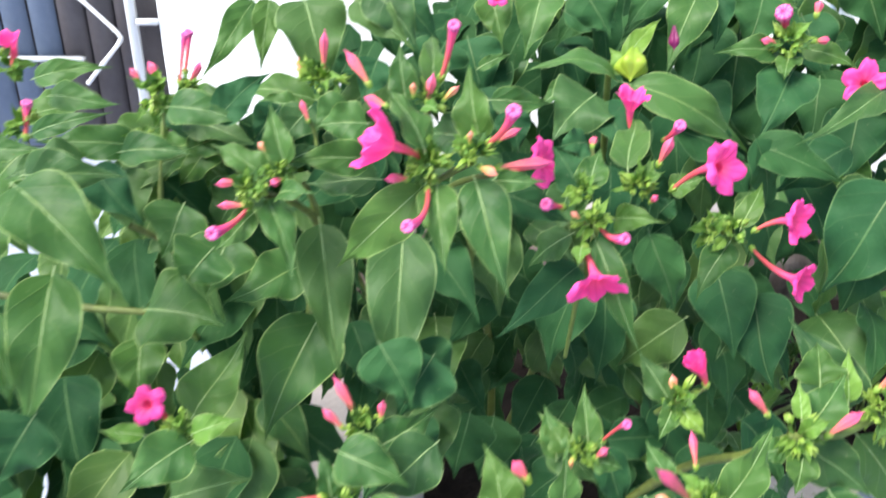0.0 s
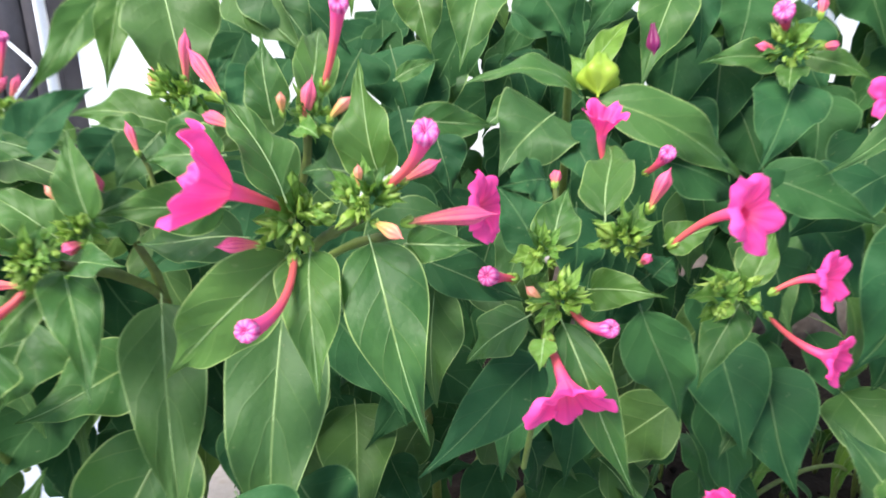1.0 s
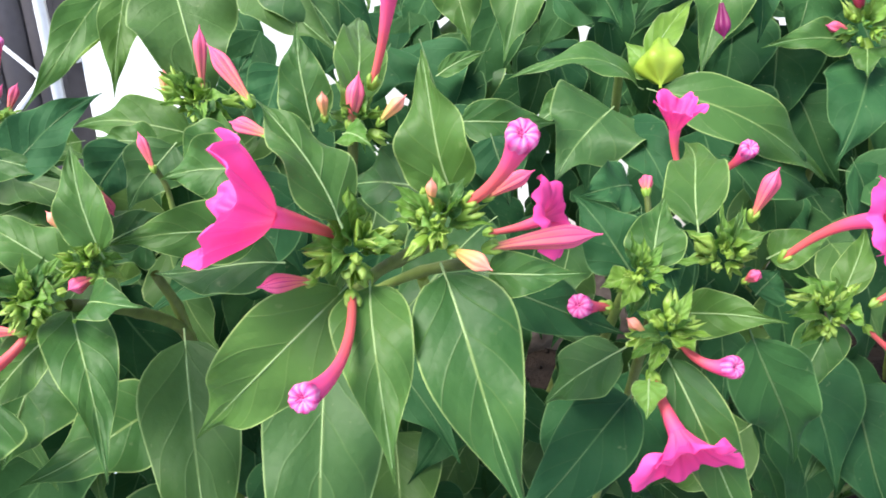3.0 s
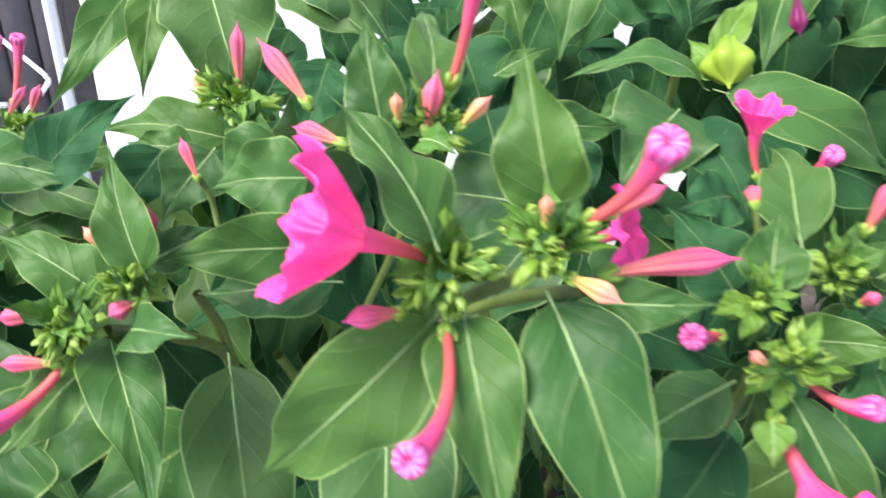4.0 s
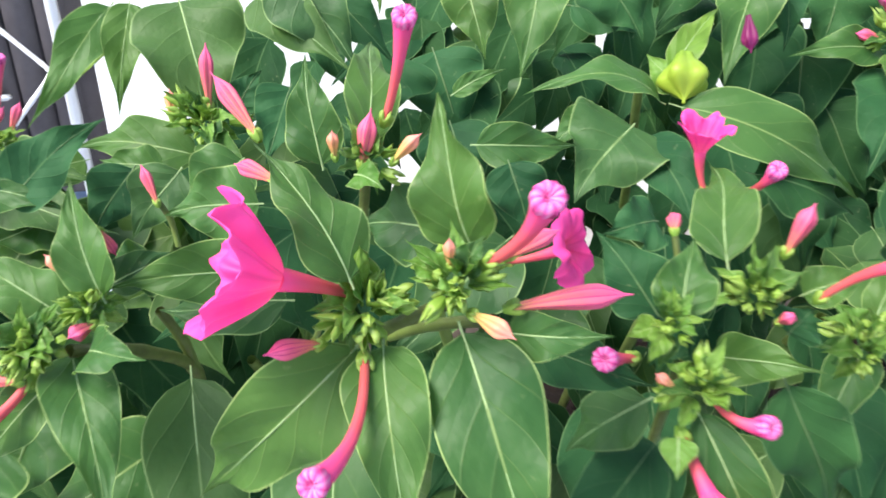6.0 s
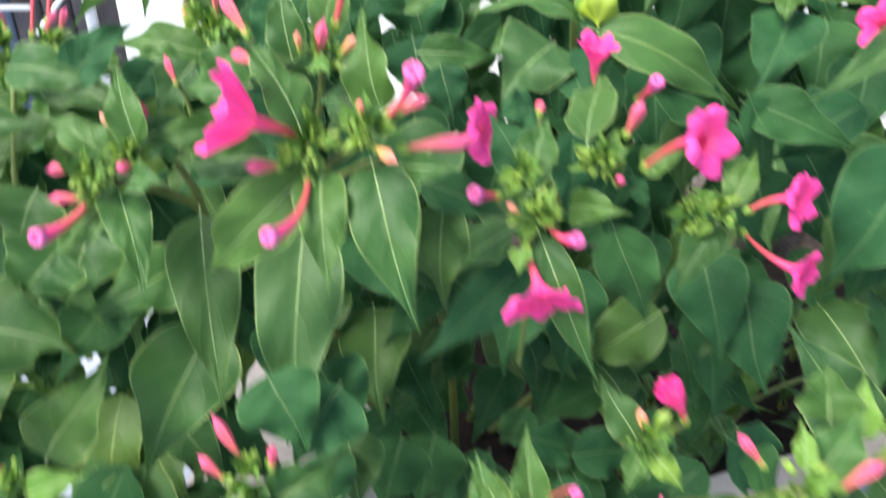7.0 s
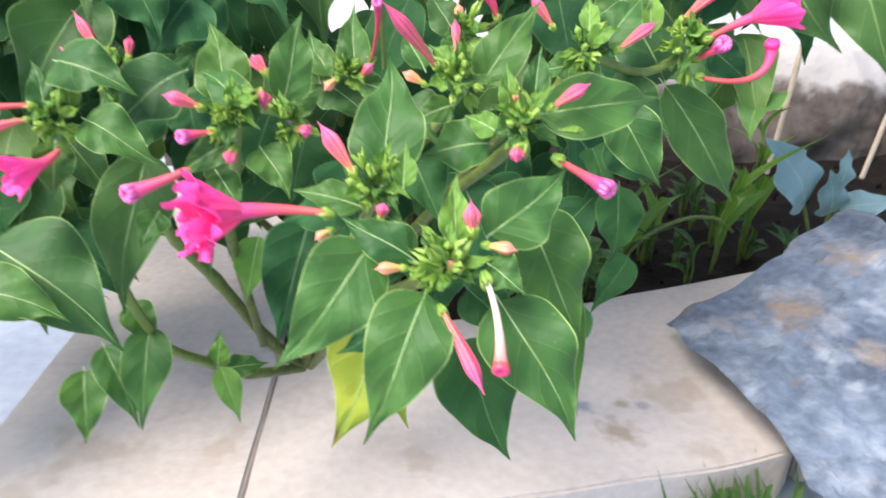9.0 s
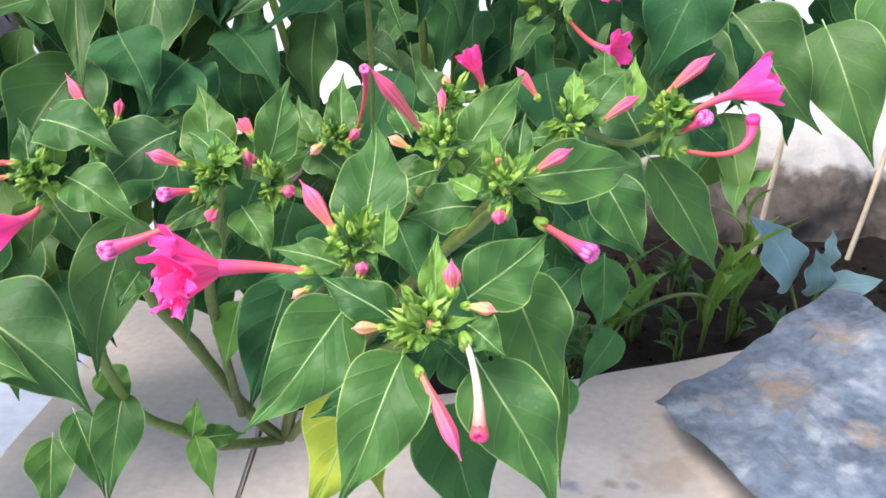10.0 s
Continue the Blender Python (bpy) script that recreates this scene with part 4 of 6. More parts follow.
leaf(bush, (0.423, 0.605, 0.590), (0.382, 0.607, 0.494), 0.076, (-0.62, -0.75, 0.24), bend=0.1, mat=SHADE)
leaf(bush, (0.446, 0.663, 0.523), (0.417, 0.634, 0.458), 0.061, (-0.45, -0.72, 0.52), mat=SHADE)
leaf(bush, (0.324, 0.655, 0.610), (0.394, 0.624, 0.586), 0.040, (-0.21, -0.85, 0.49), bend=0.12, mat=SHADE)
leaf(bush, (0.415, 0.695, 0.597), (0.365, 0.680, 0.565), 0.045, (-0.21, -0.72, 0.66), bend=0.1, mat=SHADE)
leaf(bush, (0.352, 0.484, 0.465), (0.310, 0.509, 0.525), 0.047, (-0.09, -0.94, 0.33), bend=0.12, mat=HALF_SHADE)
leaf(bush, (0.297, 0.432, 0.474), (0.335, 0.412, 0.451), 0.037, (-0.05, -0.79, 0.61), bend=0.1, mat=HALF_SHADE)
leaf(bush, (-0.110, 0.755, 0.715), (-0.153, 0.710, 0.652), 0.029, (0.35, -0.86, 0.37), bend=0.12)
leaf(bush, (-0.058, 0.723, 0.718), (-0.031, 0.674, 0.649), 0.066, (0.17, -0.77, 0.62), bend=0.1, mat=HALF_SHADE)
leaf(bush, (-0.094, 0.745, 0.717), (-0.099, 0.711, 0.657), 0.027, (0.32, -0.84, 0.44), bend=0.1)
leaf(bush, (-0.012, 0.711, 0.719), (0.041, 0.674, 0.682), 0.038, (-0.14, -0.79, 0.60), bend=0.1, mat=HALF_SHADE)
leaf(bush, (-0.106, 0.754, 0.712), (-0.133, 0.740, 0.673), 0.014, (0.22, -0.95, 0.20), mat=YOUNG)
leaf(bush, (0.018, 0.735, 0.727), (0.063, 0.715, 0.679), 0.037, (0.03, -0.91, 0.41), mat=SHADE)
leaf(bush, (-0.020, 0.669, 0.666), (-0.006, 0.676, 0.685), 0.018, (0.09, -0.95, 0.29), mat=SHADE)
cluster(bush, (-0.037, 0.667, 0.659), (0.22, -0.80, 0.55), 0.019, 16, 5)
bud(bush, (-0.035, 0.670, 0.666), (-0.033, 0.674, 0.700), 0.0084)
bud(bush, (-0.054, 0.668, 0.661), (-0.056, 0.675, 0.677), 0.0073, mat=ORANGE)
leaf(bush, (-0.042, 0.661, 0.644), (-0.111, 0.675, 0.647), 0.033, (-0.14, -0.82, 0.55), bend=0.12)
leaf(bush, (-0.054, 0.640, 0.643), (-0.088, 0.648, 0.647), 0.020, (-0.11, -0.79, 0.60), bend=0.1)
leaf(bush, (-0.039, 0.664, 0.651), (-0.011, 0.638, 0.642), 0.021, (-0.27, -0.57, 0.78), bend=0.1)
folded_flower(bush, (-0.160, 0.692, 0.660), (-0.157, 0.699, 0.677), (-0.157, 0.704, 0.690), 0.0042, (0.360, -0.371, 0.856))
bud(bush, (-0.152, 0.690, 0.654), (-0.146, 0.696, 0.670), 0.0064)
cluster(bush, (-0.158, 0.687, 0.647), (0.40, -0.73, 0.56), 0.013, 13, 4)
leaf(bush, (-0.157, 0.684, 0.638), (-0.095, 0.658, 0.632), 0.031, (-0.22, -0.70, 0.68), bend=0.12)
leaf(bush, (-0.174, 0.681, 0.629), (-0.115, 0.647, 0.601), 0.038, (0.03, -0.61, 0.80), bend=0.12, mat=SHADE)
leaf(bush, (0.106, 0.744, 0.722), (0.116, 0.725, 0.679), 0.036, (-0.04, -0.92, 0.39))
leaf(bush, (0.154, 0.749, 0.731), (0.135, 0.711, 0.670), 0.046, (-0.06, -0.84, 0.54))
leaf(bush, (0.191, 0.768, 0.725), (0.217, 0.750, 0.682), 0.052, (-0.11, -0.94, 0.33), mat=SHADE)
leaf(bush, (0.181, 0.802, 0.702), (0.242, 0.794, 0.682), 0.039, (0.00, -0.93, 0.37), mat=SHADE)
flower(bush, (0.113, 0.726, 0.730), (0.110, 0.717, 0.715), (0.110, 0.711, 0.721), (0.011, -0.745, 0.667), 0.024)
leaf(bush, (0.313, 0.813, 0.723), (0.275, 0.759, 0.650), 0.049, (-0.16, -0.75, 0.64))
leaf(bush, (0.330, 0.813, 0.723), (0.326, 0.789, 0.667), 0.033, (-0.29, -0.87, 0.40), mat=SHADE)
leaf(bush, (0.005, 0.702, 0.729), (0.043, 0.682, 0.682), 0.047, (0.06, -0.90, 0.43), mat=HALF_SHADE)
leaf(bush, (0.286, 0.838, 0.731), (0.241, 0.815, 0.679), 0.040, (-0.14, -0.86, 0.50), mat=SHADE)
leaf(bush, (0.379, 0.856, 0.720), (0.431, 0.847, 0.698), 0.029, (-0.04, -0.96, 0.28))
# deep leaves closing gaps; their colour already carries the shade
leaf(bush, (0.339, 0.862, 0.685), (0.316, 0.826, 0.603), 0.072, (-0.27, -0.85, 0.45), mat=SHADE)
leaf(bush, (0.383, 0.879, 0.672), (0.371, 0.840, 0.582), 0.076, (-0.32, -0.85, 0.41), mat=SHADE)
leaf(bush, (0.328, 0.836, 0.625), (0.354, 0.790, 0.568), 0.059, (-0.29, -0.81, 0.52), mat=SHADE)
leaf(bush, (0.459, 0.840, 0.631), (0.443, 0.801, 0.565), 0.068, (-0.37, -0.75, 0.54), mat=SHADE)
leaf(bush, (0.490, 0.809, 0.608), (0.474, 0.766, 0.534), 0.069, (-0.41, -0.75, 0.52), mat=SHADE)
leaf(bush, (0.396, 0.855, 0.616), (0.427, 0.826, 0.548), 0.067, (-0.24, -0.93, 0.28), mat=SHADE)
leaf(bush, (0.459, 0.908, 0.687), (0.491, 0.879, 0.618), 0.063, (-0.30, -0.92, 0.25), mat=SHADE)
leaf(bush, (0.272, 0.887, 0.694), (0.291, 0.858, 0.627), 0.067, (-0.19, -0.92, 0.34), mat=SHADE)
cluster(bush, (-0.167, 0.643, 0.651), (0.31, -0.76, 0.58), 0.021, 13, 5)
bud(bush, (-0.164, 0.647, 0.659), (-0.175, 0.654, 0.677), 0.0092)
folded_flower(bush, (-0.149, 0.647, 0.659), (-0.148, 0.655, 0.678), (-0.146, 0.662, 0.694), 0.0032, (0.317, -0.376, 0.870))
bud(bush, (-0.180, 0.647, 0.659), (-0.190, 0.652, 0.672), 0.0064)
bud(bush, (-0.141, 0.648, 0.661), (-0.132, 0.654, 0.675), 0.0055)
cluster(bush, (-0.169, 0.609, 0.622), (0.32, -0.73, 0.61), 0.014, 9, 4)
cluster(bush, (-0.228, 0.554, 0.647), (0.41, -0.69, 0.59), 0.016, 12, 5)
cluster(bush, (-0.240, 0.570, 0.685), (0.43, -0.72, 0.55), 0.014, 10, 5)
flower(bush, (-0.238, 0.568, 0.682), (-0.238, 0.579, 0.691), (-0.238, 0.576, 0.698), (0.006, -0.438, 0.899), 0.020, cup=0.6)
folded_flower(bush, (-0.222, 0.541, 0.642), (-0.221, 0.545, 0.653), (-0.221, 0.549, 0.662), 0.0039, (0.357, -0.297, 0.886))
leaf(bush, (-0.188, 0.462, 0.634), (-0.118, 0.427, 0.578), 0.050, (0.26, -0.64, 0.72), bend=0.14)
leaf(bush, (-0.199, 0.493, 0.631), (-0.135, 0.493, 0.630), 0.034, (0.01, -0.96, 0.29), bend=0.12, mat=HALF_SHADE)
leaf(bush, (-0.212, 0.532, 0.647), (-0.157, 0.539, 0.661), 0.015, (0.00, -0.90, 0.44), bend=0.12)
leaf(bush, (-0.236, 0.508, 0.642), (-0.189, 0.509, 0.644), 0.020, (0.00, -0.83, 0.56), bend=0.12)
leaf(bush, (-0.227, 0.592, 0.661), (-0.174, 0.591, 0.655), 0.026, (0.03, -0.83, 0.56), bend=0.1)
leaf(bush, (-0.256, 0.627, 0.667), (-0.194, 0.632, 0.675), 0.022, (0.01, -0.90, 0.44), bend=0.1)
leaf(bush, (-0.142, 0.600, 0.651), (-0.077, 0.586, 0.640), 0.032, (-0.08, -0.79, 0.60), bend=0.12)
leaf(bush, (-0.104, 0.587, 0.644), (-0.065, 0.612, 0.675), 0.030, (0.20, -0.87, 0.45), mat=SHADE)
leaf(bush, (-0.183, 0.596, 0.617), (-0.122, 0.586, 0.618), 0.030, (-0.14, -0.80, 0.59), bend=0.1)
leaf(bush, (-0.182, 0.542, 0.620), (-0.142, 0.527, 0.583), 0.036, (0.30, -0.72, 0.63), bend=0.1, mat=SHADE)
leaf(bush, (-0.175, 0.459, 0.578), (-0.182, 0.401, 0.495), 0.045, (0.40, -0.77, 0.50), bend=0.12)
leaf(bush, (-0.141, 0.504, 0.529), (-0.081, 0.483, 0.528), 0.064, (-0.20, -0.60, 0.78), bend=0.08, mat=LEAF, ripple=0.16)
leaf(bush, (-0.154, 0.513, 0.500), (-0.149, 0.485, 0.460), 0.039, (0.34, -0.75, 0.57))
leaf(bush, (-0.108, 0.475, 0.461), (-0.071, 0.500, 0.516), 0.043, (0.01, -0.92, 0.40), bend=0.12)
leaf(bush, (-0.206, 0.431, 0.563), (-0.189, 0.409, 0.514), 0.037, (0.52, -0.70, 0.48))
leaf(bush, (-0.175, 0.407, 0.508), (-0.198, 0.391, 0.470), 0.047, (0.14, -0.94, 0.33), mat=SHADE)
stem(bush, [(-0.180, 0.583, 0.561), (-0.161, 0.596, 0.541), (-0.150, 0.605, 0.511), (-0.149, 0.613, 0.430)], 0.0026, 0.0026)
stem(bush, [(-0.278, 0.542, 0.521), (-0.214, 0.548, 0.507), (-0.148, 0.555, 0.496), (-0.140, 0.583, 0.459)], 0.0030, 0.0025)
stem(bush, [(-0.161, 0.598, 0.545), (-0.164, 0.612, 0.579), (-0.162, 0.638, 0.638)], 0.0022, 0.0018)
cluster(bush, (-0.102, 0.439, 0.478), (0.25, -0.56, 0.79), 0.015, 13, 4)
flower(bush, (-0.111, 0.444, 0.479), (-0.125, 0.456, 0.484), (-0.126, 0.449, 0.488), (-0.091, -0.868, 0.488), 0.030, spin=0.5, cup=0.25)
bud(bush, (-0.084, 0.432, 0.486), (-0.079, 0.433, 0.489), 0.0065, mat=ORANGE)
leaf(bush, (-0.093, 0.427, 0.475), (-0.129, 0.397, 0.459), 0.037, (0.21, -0.65, 0.73), bend=0.12)
leaf(bush, (-0.091, 0.429, 0.480), (-0.060, 0.433, 0.489), 0.019, (-0.10, -0.71, 0.70), bend=0.12, mat=YOUNG)
leaf(bush, (-0.126, 0.436, 0.473), (-0.156, 0.437, 0.476), 0.013, (0.06, -0.61, 0.79), bend=0.1, mat=YOUNG)

# broad leaves filling in behind the side shoots
leaf(bush, (-0.172, 0.670, 0.618), (-0.231, 0.650, 0.605), 0.036, (0.05, -0.78, 0.62), bend=0.12)
leaf(bush, (-0.204, 0.640, 0.574), (-0.134, 0.620, 0.611), 0.036, (0.10, -0.80, 0.60), bend=0.12, mat=HALF_SHADE)
leaf(bush, (-0.196, 0.690, 0.623), (-0.106, 0.670, 0.615), 0.034, (-0.05, -0.74, 0.67), bend=0.12)
leaf(bush, (-0.215, 0.600, 0.606), (-0.270, 0.580, 0.599), 0.042, (0.12, -0.75, 0.65), bend=0.12, mat=HALF_SHADE)
leaf(bush, (-0.182, 0.630, 0.611), (-0.257, 0.610, 0.621), 0.034, (0.05, -0.82, 0.57), bend=0.12)
leaf(bush, (-0.153, 0.660, 0.626), (-0.082, 0.640, 0.609), 0.036, (0.0, -0.70, 0.71), bend=0.12, mat=HALF_SHADE)
leaf(bush, (-0.196, 0.620, 0.595), (-0.179, 0.600, 0.539), 0.046, (0.25, -0.85, 0.47), bend=0.12, mat=HALF_SHADE)
leaf(bush, (-0.223, 0.560, 0.601), (-0.245, 0.540, 0.564), 0.044, (0.35, -0.80, 0.48), bend=0.12)
leaf(bush, (-0.119, 0.700, 0.634), (-0.160, 0.680, 0.621), 0.030, (0.1, -0.80, 0.60), bend=0.12)
leaf(bush, (-0.247, 0.660, 0.637), (-0.296, 0.640, 0.625), 0.034, (0.15, -0.76, 0.63), bend=0.12)
leaf(bush, (-0.106, 0.660, 0.571), (-0.133, 0.640, 0.529), 0.050, (0.10, -0.88, 0.46), bend=0.12, mat=HALF_SHADE)
leaf(bush, (-0.173, 0.660, 0.609), (-0.186, 0.640, 0.565), 0.050, (0.2, -0.85, 0.47), bend=0.12)
leaf(bush, (-0.067, 0.640, 0.590), (-0.091, 0.620, 0.590), 0.034, (0.0, -0.80, 0.6), bend=0.12)
leaf(bush, (-0.095, 0.520, 0.569), (-0.113, 0.500, 0.546), 0.050, (0.3, -0.70, 0.64), bend=0.12)
leaf(bush, (-0.182, 0.700, 0.626), (-0.122, 0.680, 0.619), 0.040, (0.0, -0.75, 0.66), bend=0.12, mat=HALF_SHADE)
leaf(bush, (0.087, 0.820, 0.673), (0.103, 0.800, 0.610), 0.066, (-0.05, -0.90, 0.43), bend=0.12, mat=SHADE)
leaf(bush, (0.124, 0.840, 0.677), (0.112, 0.820, 0.594), 0.066, (0.05, -0.88, 0.46), bend=0.12, mat=HALF_SHADE)
leaf(bush, (0.390, 0.850, 0.713), (0.371, 0.830, 0.660), 0.066, (-0.2, -0.90, 0.43), bend=0.12, mat=SHADE)
leaf(bush, (0.170, 0.780, 0.535), (0.149, 0.760, 0.460), 0.066, (0.0, -0.95, 0.3), bend=0.12, mat=SHADE)
leaf(bush, (0.007, 0.780, 0.543), (-0.014, 0.760, 0.480), 0.060, (0.0, -0.95, 0.3), bend=0.12, mat=SHADE)
leaf(bush, (0.065, 0.780, 0.675), (0.047, 0.760, 0.634), 0.060, (0, -0.9, 0.4), bend=0.12, mat=SHADE)
leaf(bush, (-0.119, 0.660, 0.612), (-0.152, 0.640, 0.606), 0.040, (0.1, -0.8, 0.6), bend=0.12)
leaf(bush, (-0.171, 0.740, 0.585), (-0.221, 0.720, 0.577), 0.045, (0.1, -0.82, 0.57), bend=0.12)
leaf(bush, (-0.205, 0.700, 0.582), (-0.232, 0.680, 0.546), 0.045, (0.25, -0.85, 0.47), bend=0.12, mat=HALF_SHADE)
leaf(bush, (0.094, 0.720, 0.642), (0.107, 0.700, 0.594), 0.050, (0, -0.92, 0.38), bend=0.12, mat=SHADE)
leaf(bush, (-0.095, 0.560, 0.562), (-0.112, 0.540, 0.520), 0.055, (0.2, -0.80, 0.56), bend=0.12)
leaf(bush, (-0.134, 0.580, 0.580), (-0.150, 0.560, 0.543), 0.050, (0.25, -0.76, 0.60), bend=0.12)
leaf(bush, (0.092, 0.760, 0.580), (0.100, 0.735, 0.490), 0.062, (0.0, -0.93, 0.36), bend=0.12, mat=SHADE)
leaf(bush, (0.502, 0.900, 0.740), (0.533, 0.870, 0.665), 0.075, (-0.25, -0.88, 0.40), bend=0.12, mat=SHADE)
leaf(bush, (0.580, 0.930, 0.729), (0.538, 0.900, 0.653), 0.075, (-0.25, -0.88, 0.40), bend=0.12, mat=SHADE)
leaf(bush, (0.482, 0.920, 0.745), (0.489, 0.890, 0.693), 0.070, (-0.25, -0.88, 0.40), bend=0.12, mat=HALF_SHADE)
leaf(bush, (-0.126, 0.660, 0.611), (-0.165, 0.645, 0.570), 0.036, (0.10, -0.80, 0.58), bend=0.12, mat=LEAF)
leaf(bush, (-0.159, 0.680, 0.593), (-0.117, 0.665, 0.566), 0.036, (0.10, -0.80, 0.58), bend=0.12, mat=HALF_SHADE)
leaf(bush, (-0.274, 0.620, 0.609), (-0.310, 0.605, 0.561), 0.044, (0.10, -0.80, 0.58), bend=0.12, mat=LEAF)

# the spreading front plant
cluster(low, (0.198, 0.240, 0.460), (-0.04, -0.69, 0.73), 0.014, 22, 4)
leaf(low, (0.191, 0.236, 0.452), (0.170, 0.208, 0.409), 0.032, (-0.08, -0.82, 0.57), bend=0.12)
leaf(low, (0.171, 0.250, 0.463), (0.138, 0.227, 0.426), 0.033, (0.12, -0.89, 0.44), bend=0.12)
leaf(low, (0.218, 0.244, 0.444), (0.246, 0.220, 0.399), 0.035, (0.04, -0.87, 0.48), bend=0.1)
leaf(low, (0.207, 0.259, 0.417), (0.226, 0.236, 0.375), 0.036, (0.05, -0.86, 0.50), bend=0.1, mat=SHADE)
leaf(low, (0.231, 0.278, 0.464), (0.255, 0.261, 0.414), 0.037, (0.02, -0.94, 0.33), bend=0.1)
leaf(low, (0.215, 0.258, 0.464), (0.244, 0.272, 0.485), 0.028, (0.07, -0.88, 0.47), bend=0.16)
leaf(low, (0.202, 0.252, 0.464), (0.202, 0.261, 0.487), 0.012, (-0.07, -0.93, 0.36), bend=0.1, mat=YOUNG, fold=0.5)
leaf(low, (0.187, 0.247, 0.459), (0.160, 0.258, 0.471), 0.017, (-0.01, -0.75, 0.66), bend=0.14)
leaf(low, (0.213, 0.240, 0.461), (0.225, 0.230, 0.455), 0.015, (-0.19, -0.68, 0.71), bend=0.14)
leaf(low, (0.207, 0.251, 0.445), (0.224, 0.241, 0.430), 0.021, (0.04, -0.81, 0.59), mat=SHADE)
leaf(low, (0.143, 0.302, 0.448), (0.130, 0.275, 0.402), 0.034, (0.07, -0.86, 0.50), mat=SHADE)
leaf(low, (0.187, 0.260, 0.431), (0.157, 0.255, 0.413), 0.019, (-0.23, -0.77, 0.59), mat=SHADE)
bud(low, (0.196, 0.229, 0.450), (0.210, 0.209, 0.429), 0.0061, belly=0.72)
folded_flower(low, (0.211, 0.233, 0.460), (0.216, 0.224, 0.450), (0.216, 0.217, 0.436), 0.0033, (-0.097, -0.950, -0.297), tube_mat=FADE, tip_mat=TUBE)
bud(low, (0.207, 0.242, 0.472), (0.206, 0.246, 0.483), 0.0072, belly=0.5)
bud(low, (0.184, 0.241, 0.459), (0.173, 0.240, 0.459), 0.0050, mat=ORANGE)
bud(low, (0.211, 0.241, 0.468), (0.222, 0.237, 0.468), 0.0053, mat=ORANGE)
bud(low, (0.199, 0.235, 0.461), (0.201, 0.234, 0.466), 0.0052, mat=ORANGE)
cluster(low, (0.173, 0.270, 0.477), (0.03, -0.74, 0.67), 0.013, 16, 5)
flower(low, (0.156, 0.264, 0.469), (0.139, 0.268, 0.470), (0.124, 0.263, 0.470), (-0.930, -0.340, 0.080), 0.031, spin=0.4, cup=0.72, ragged=0.5, deep=0.45, pleat=0.14)
flower(low, (0.128, 0.264, 0.469), (0.122, 0.262, 0.470), (0.117, 0.258, 0.471), (-0.640, -0.760, -0.020), 0.027, spin=1.1, cup=0.5, ragged=0.6, calyx=False, pleat=0.14)
bud(low, (0.165, 0.273, 0.481), (0.151, 0.283, 0.498), 0.0076, belly=0.6)
bud(low, (0.175, 0.259, 0.469), (0.176, 0.259, 0.476), 0.0056)
bud(low, (0.157, 0.259, 0.465), (0.151, 0.256, 0.462), 0.0044, mat=ORANGE)
leaf(low, (0.175, 0.284, 0.475), (0.177, 0.325, 0.513), 0.031, (0.03, -0.67, 0.74), bend=0.1)
leaf(low, (0.167, 0.271, 0.469), (0.140, 0.279, 0.472), 0.013, (-0.16, -0.74, 0.66), bend=0.12)
leaf(low, (0.183, 0.266, 0.479), (0.184, 0.276, 0.493), 0.009, (0.00, -0.83, 0.56), mat=YOUNG, fold=0.5)
leaf(low, (0.173, 0.265, 0.470), (0.185, 0.258, 0.466), 0.011, (-0.22, -0.67, 0.71))
leaf(low, (0.163, 0.285, 0.463), (0.133, 0.294, 0.452), 0.020, (-0.41, -0.74, 0.53), mat=SHADE)
cluster(low, (0.230, 0.294, 0.495), (-0.13, -0.77, 0.62), 0.015, 19, 4)
leaf(low, (0.219, 0.310, 0.481), (0.190, 0.314, 0.474), 0.027, (-0.28, -0.63, 0.72), bend=0.1)
leaf(low, (0.237, 0.303, 0.496), (0.292, 0.322, 0.499), 0.028, (0.28, -0.88, 0.38), bend=0.16)
leaf(low, (0.237, 0.314, 0.496), (0.241, 0.328, 0.519), 0.012, (-0.15, -0.83, 0.53), fold=0.5)
leaf(low, (0.226, 0.305, 0.497), (0.224, 0.312, 0.515), 0.009, (-0.11, -0.93, 0.36), mat=YOUNG, fold=0.5)
bud(low, (0.240, 0.294, 0.501), (0.255, 0.295, 0.511), 0.0062)
bud(low, (0.227, 0.286, 0.489), (0.226, 0.280, 0.484), 0.0069)
folded_flower(low, (0.243, 0.287, 0.483), (0.251, 0.285, 0.479), (0.261, 0.282, 0.474), 0.0042, (0.507, -0.853, -0.122))
bud(low, (0.226, 0.293, 0.502), (0.225, 0.293, 0.508), 0.0044, mat=ORANGE)
bud(low, (0.243, 0.289, 0.494), (0.253, 0.286, 0.495), 0.0039, mat=YOUNG)
cluster(low, (0.208, 0.354, 0.497), (-0.06, -0.81, 0.59), 0.016, 18, 4)
leaf(low, (0.219, 0.357, 0.493), (0.248, 0.379, 0.529), 0.025, (-0.05, -0.83, 0.56), bend=0.12)
leaf(low, (0.205, 0.345, 0.487), (0.182, 0.339, 0.481), 0.013, (0.07, -0.83, 0.56))
bud(low, (0.198, 0.350, 0.503), (0.173, 0.337, 0.534), 0.0077, belly=0.6)
folded_flower(low, (0.165, 0.414, 0.490), (0.171, 0.400, 0.512), (0.170, 0.384, 0.525), 0.0028, (-0.009, -0.918, 0.397))
bud(low, (0.193, 0.354, 0.494), (0.182, 0.357, 0.499), 0.0058, mat=ORANGE)
bud(low, (0.208, 0.373, 0.504), (0.208, 0.389, 0.518), 0.0051)
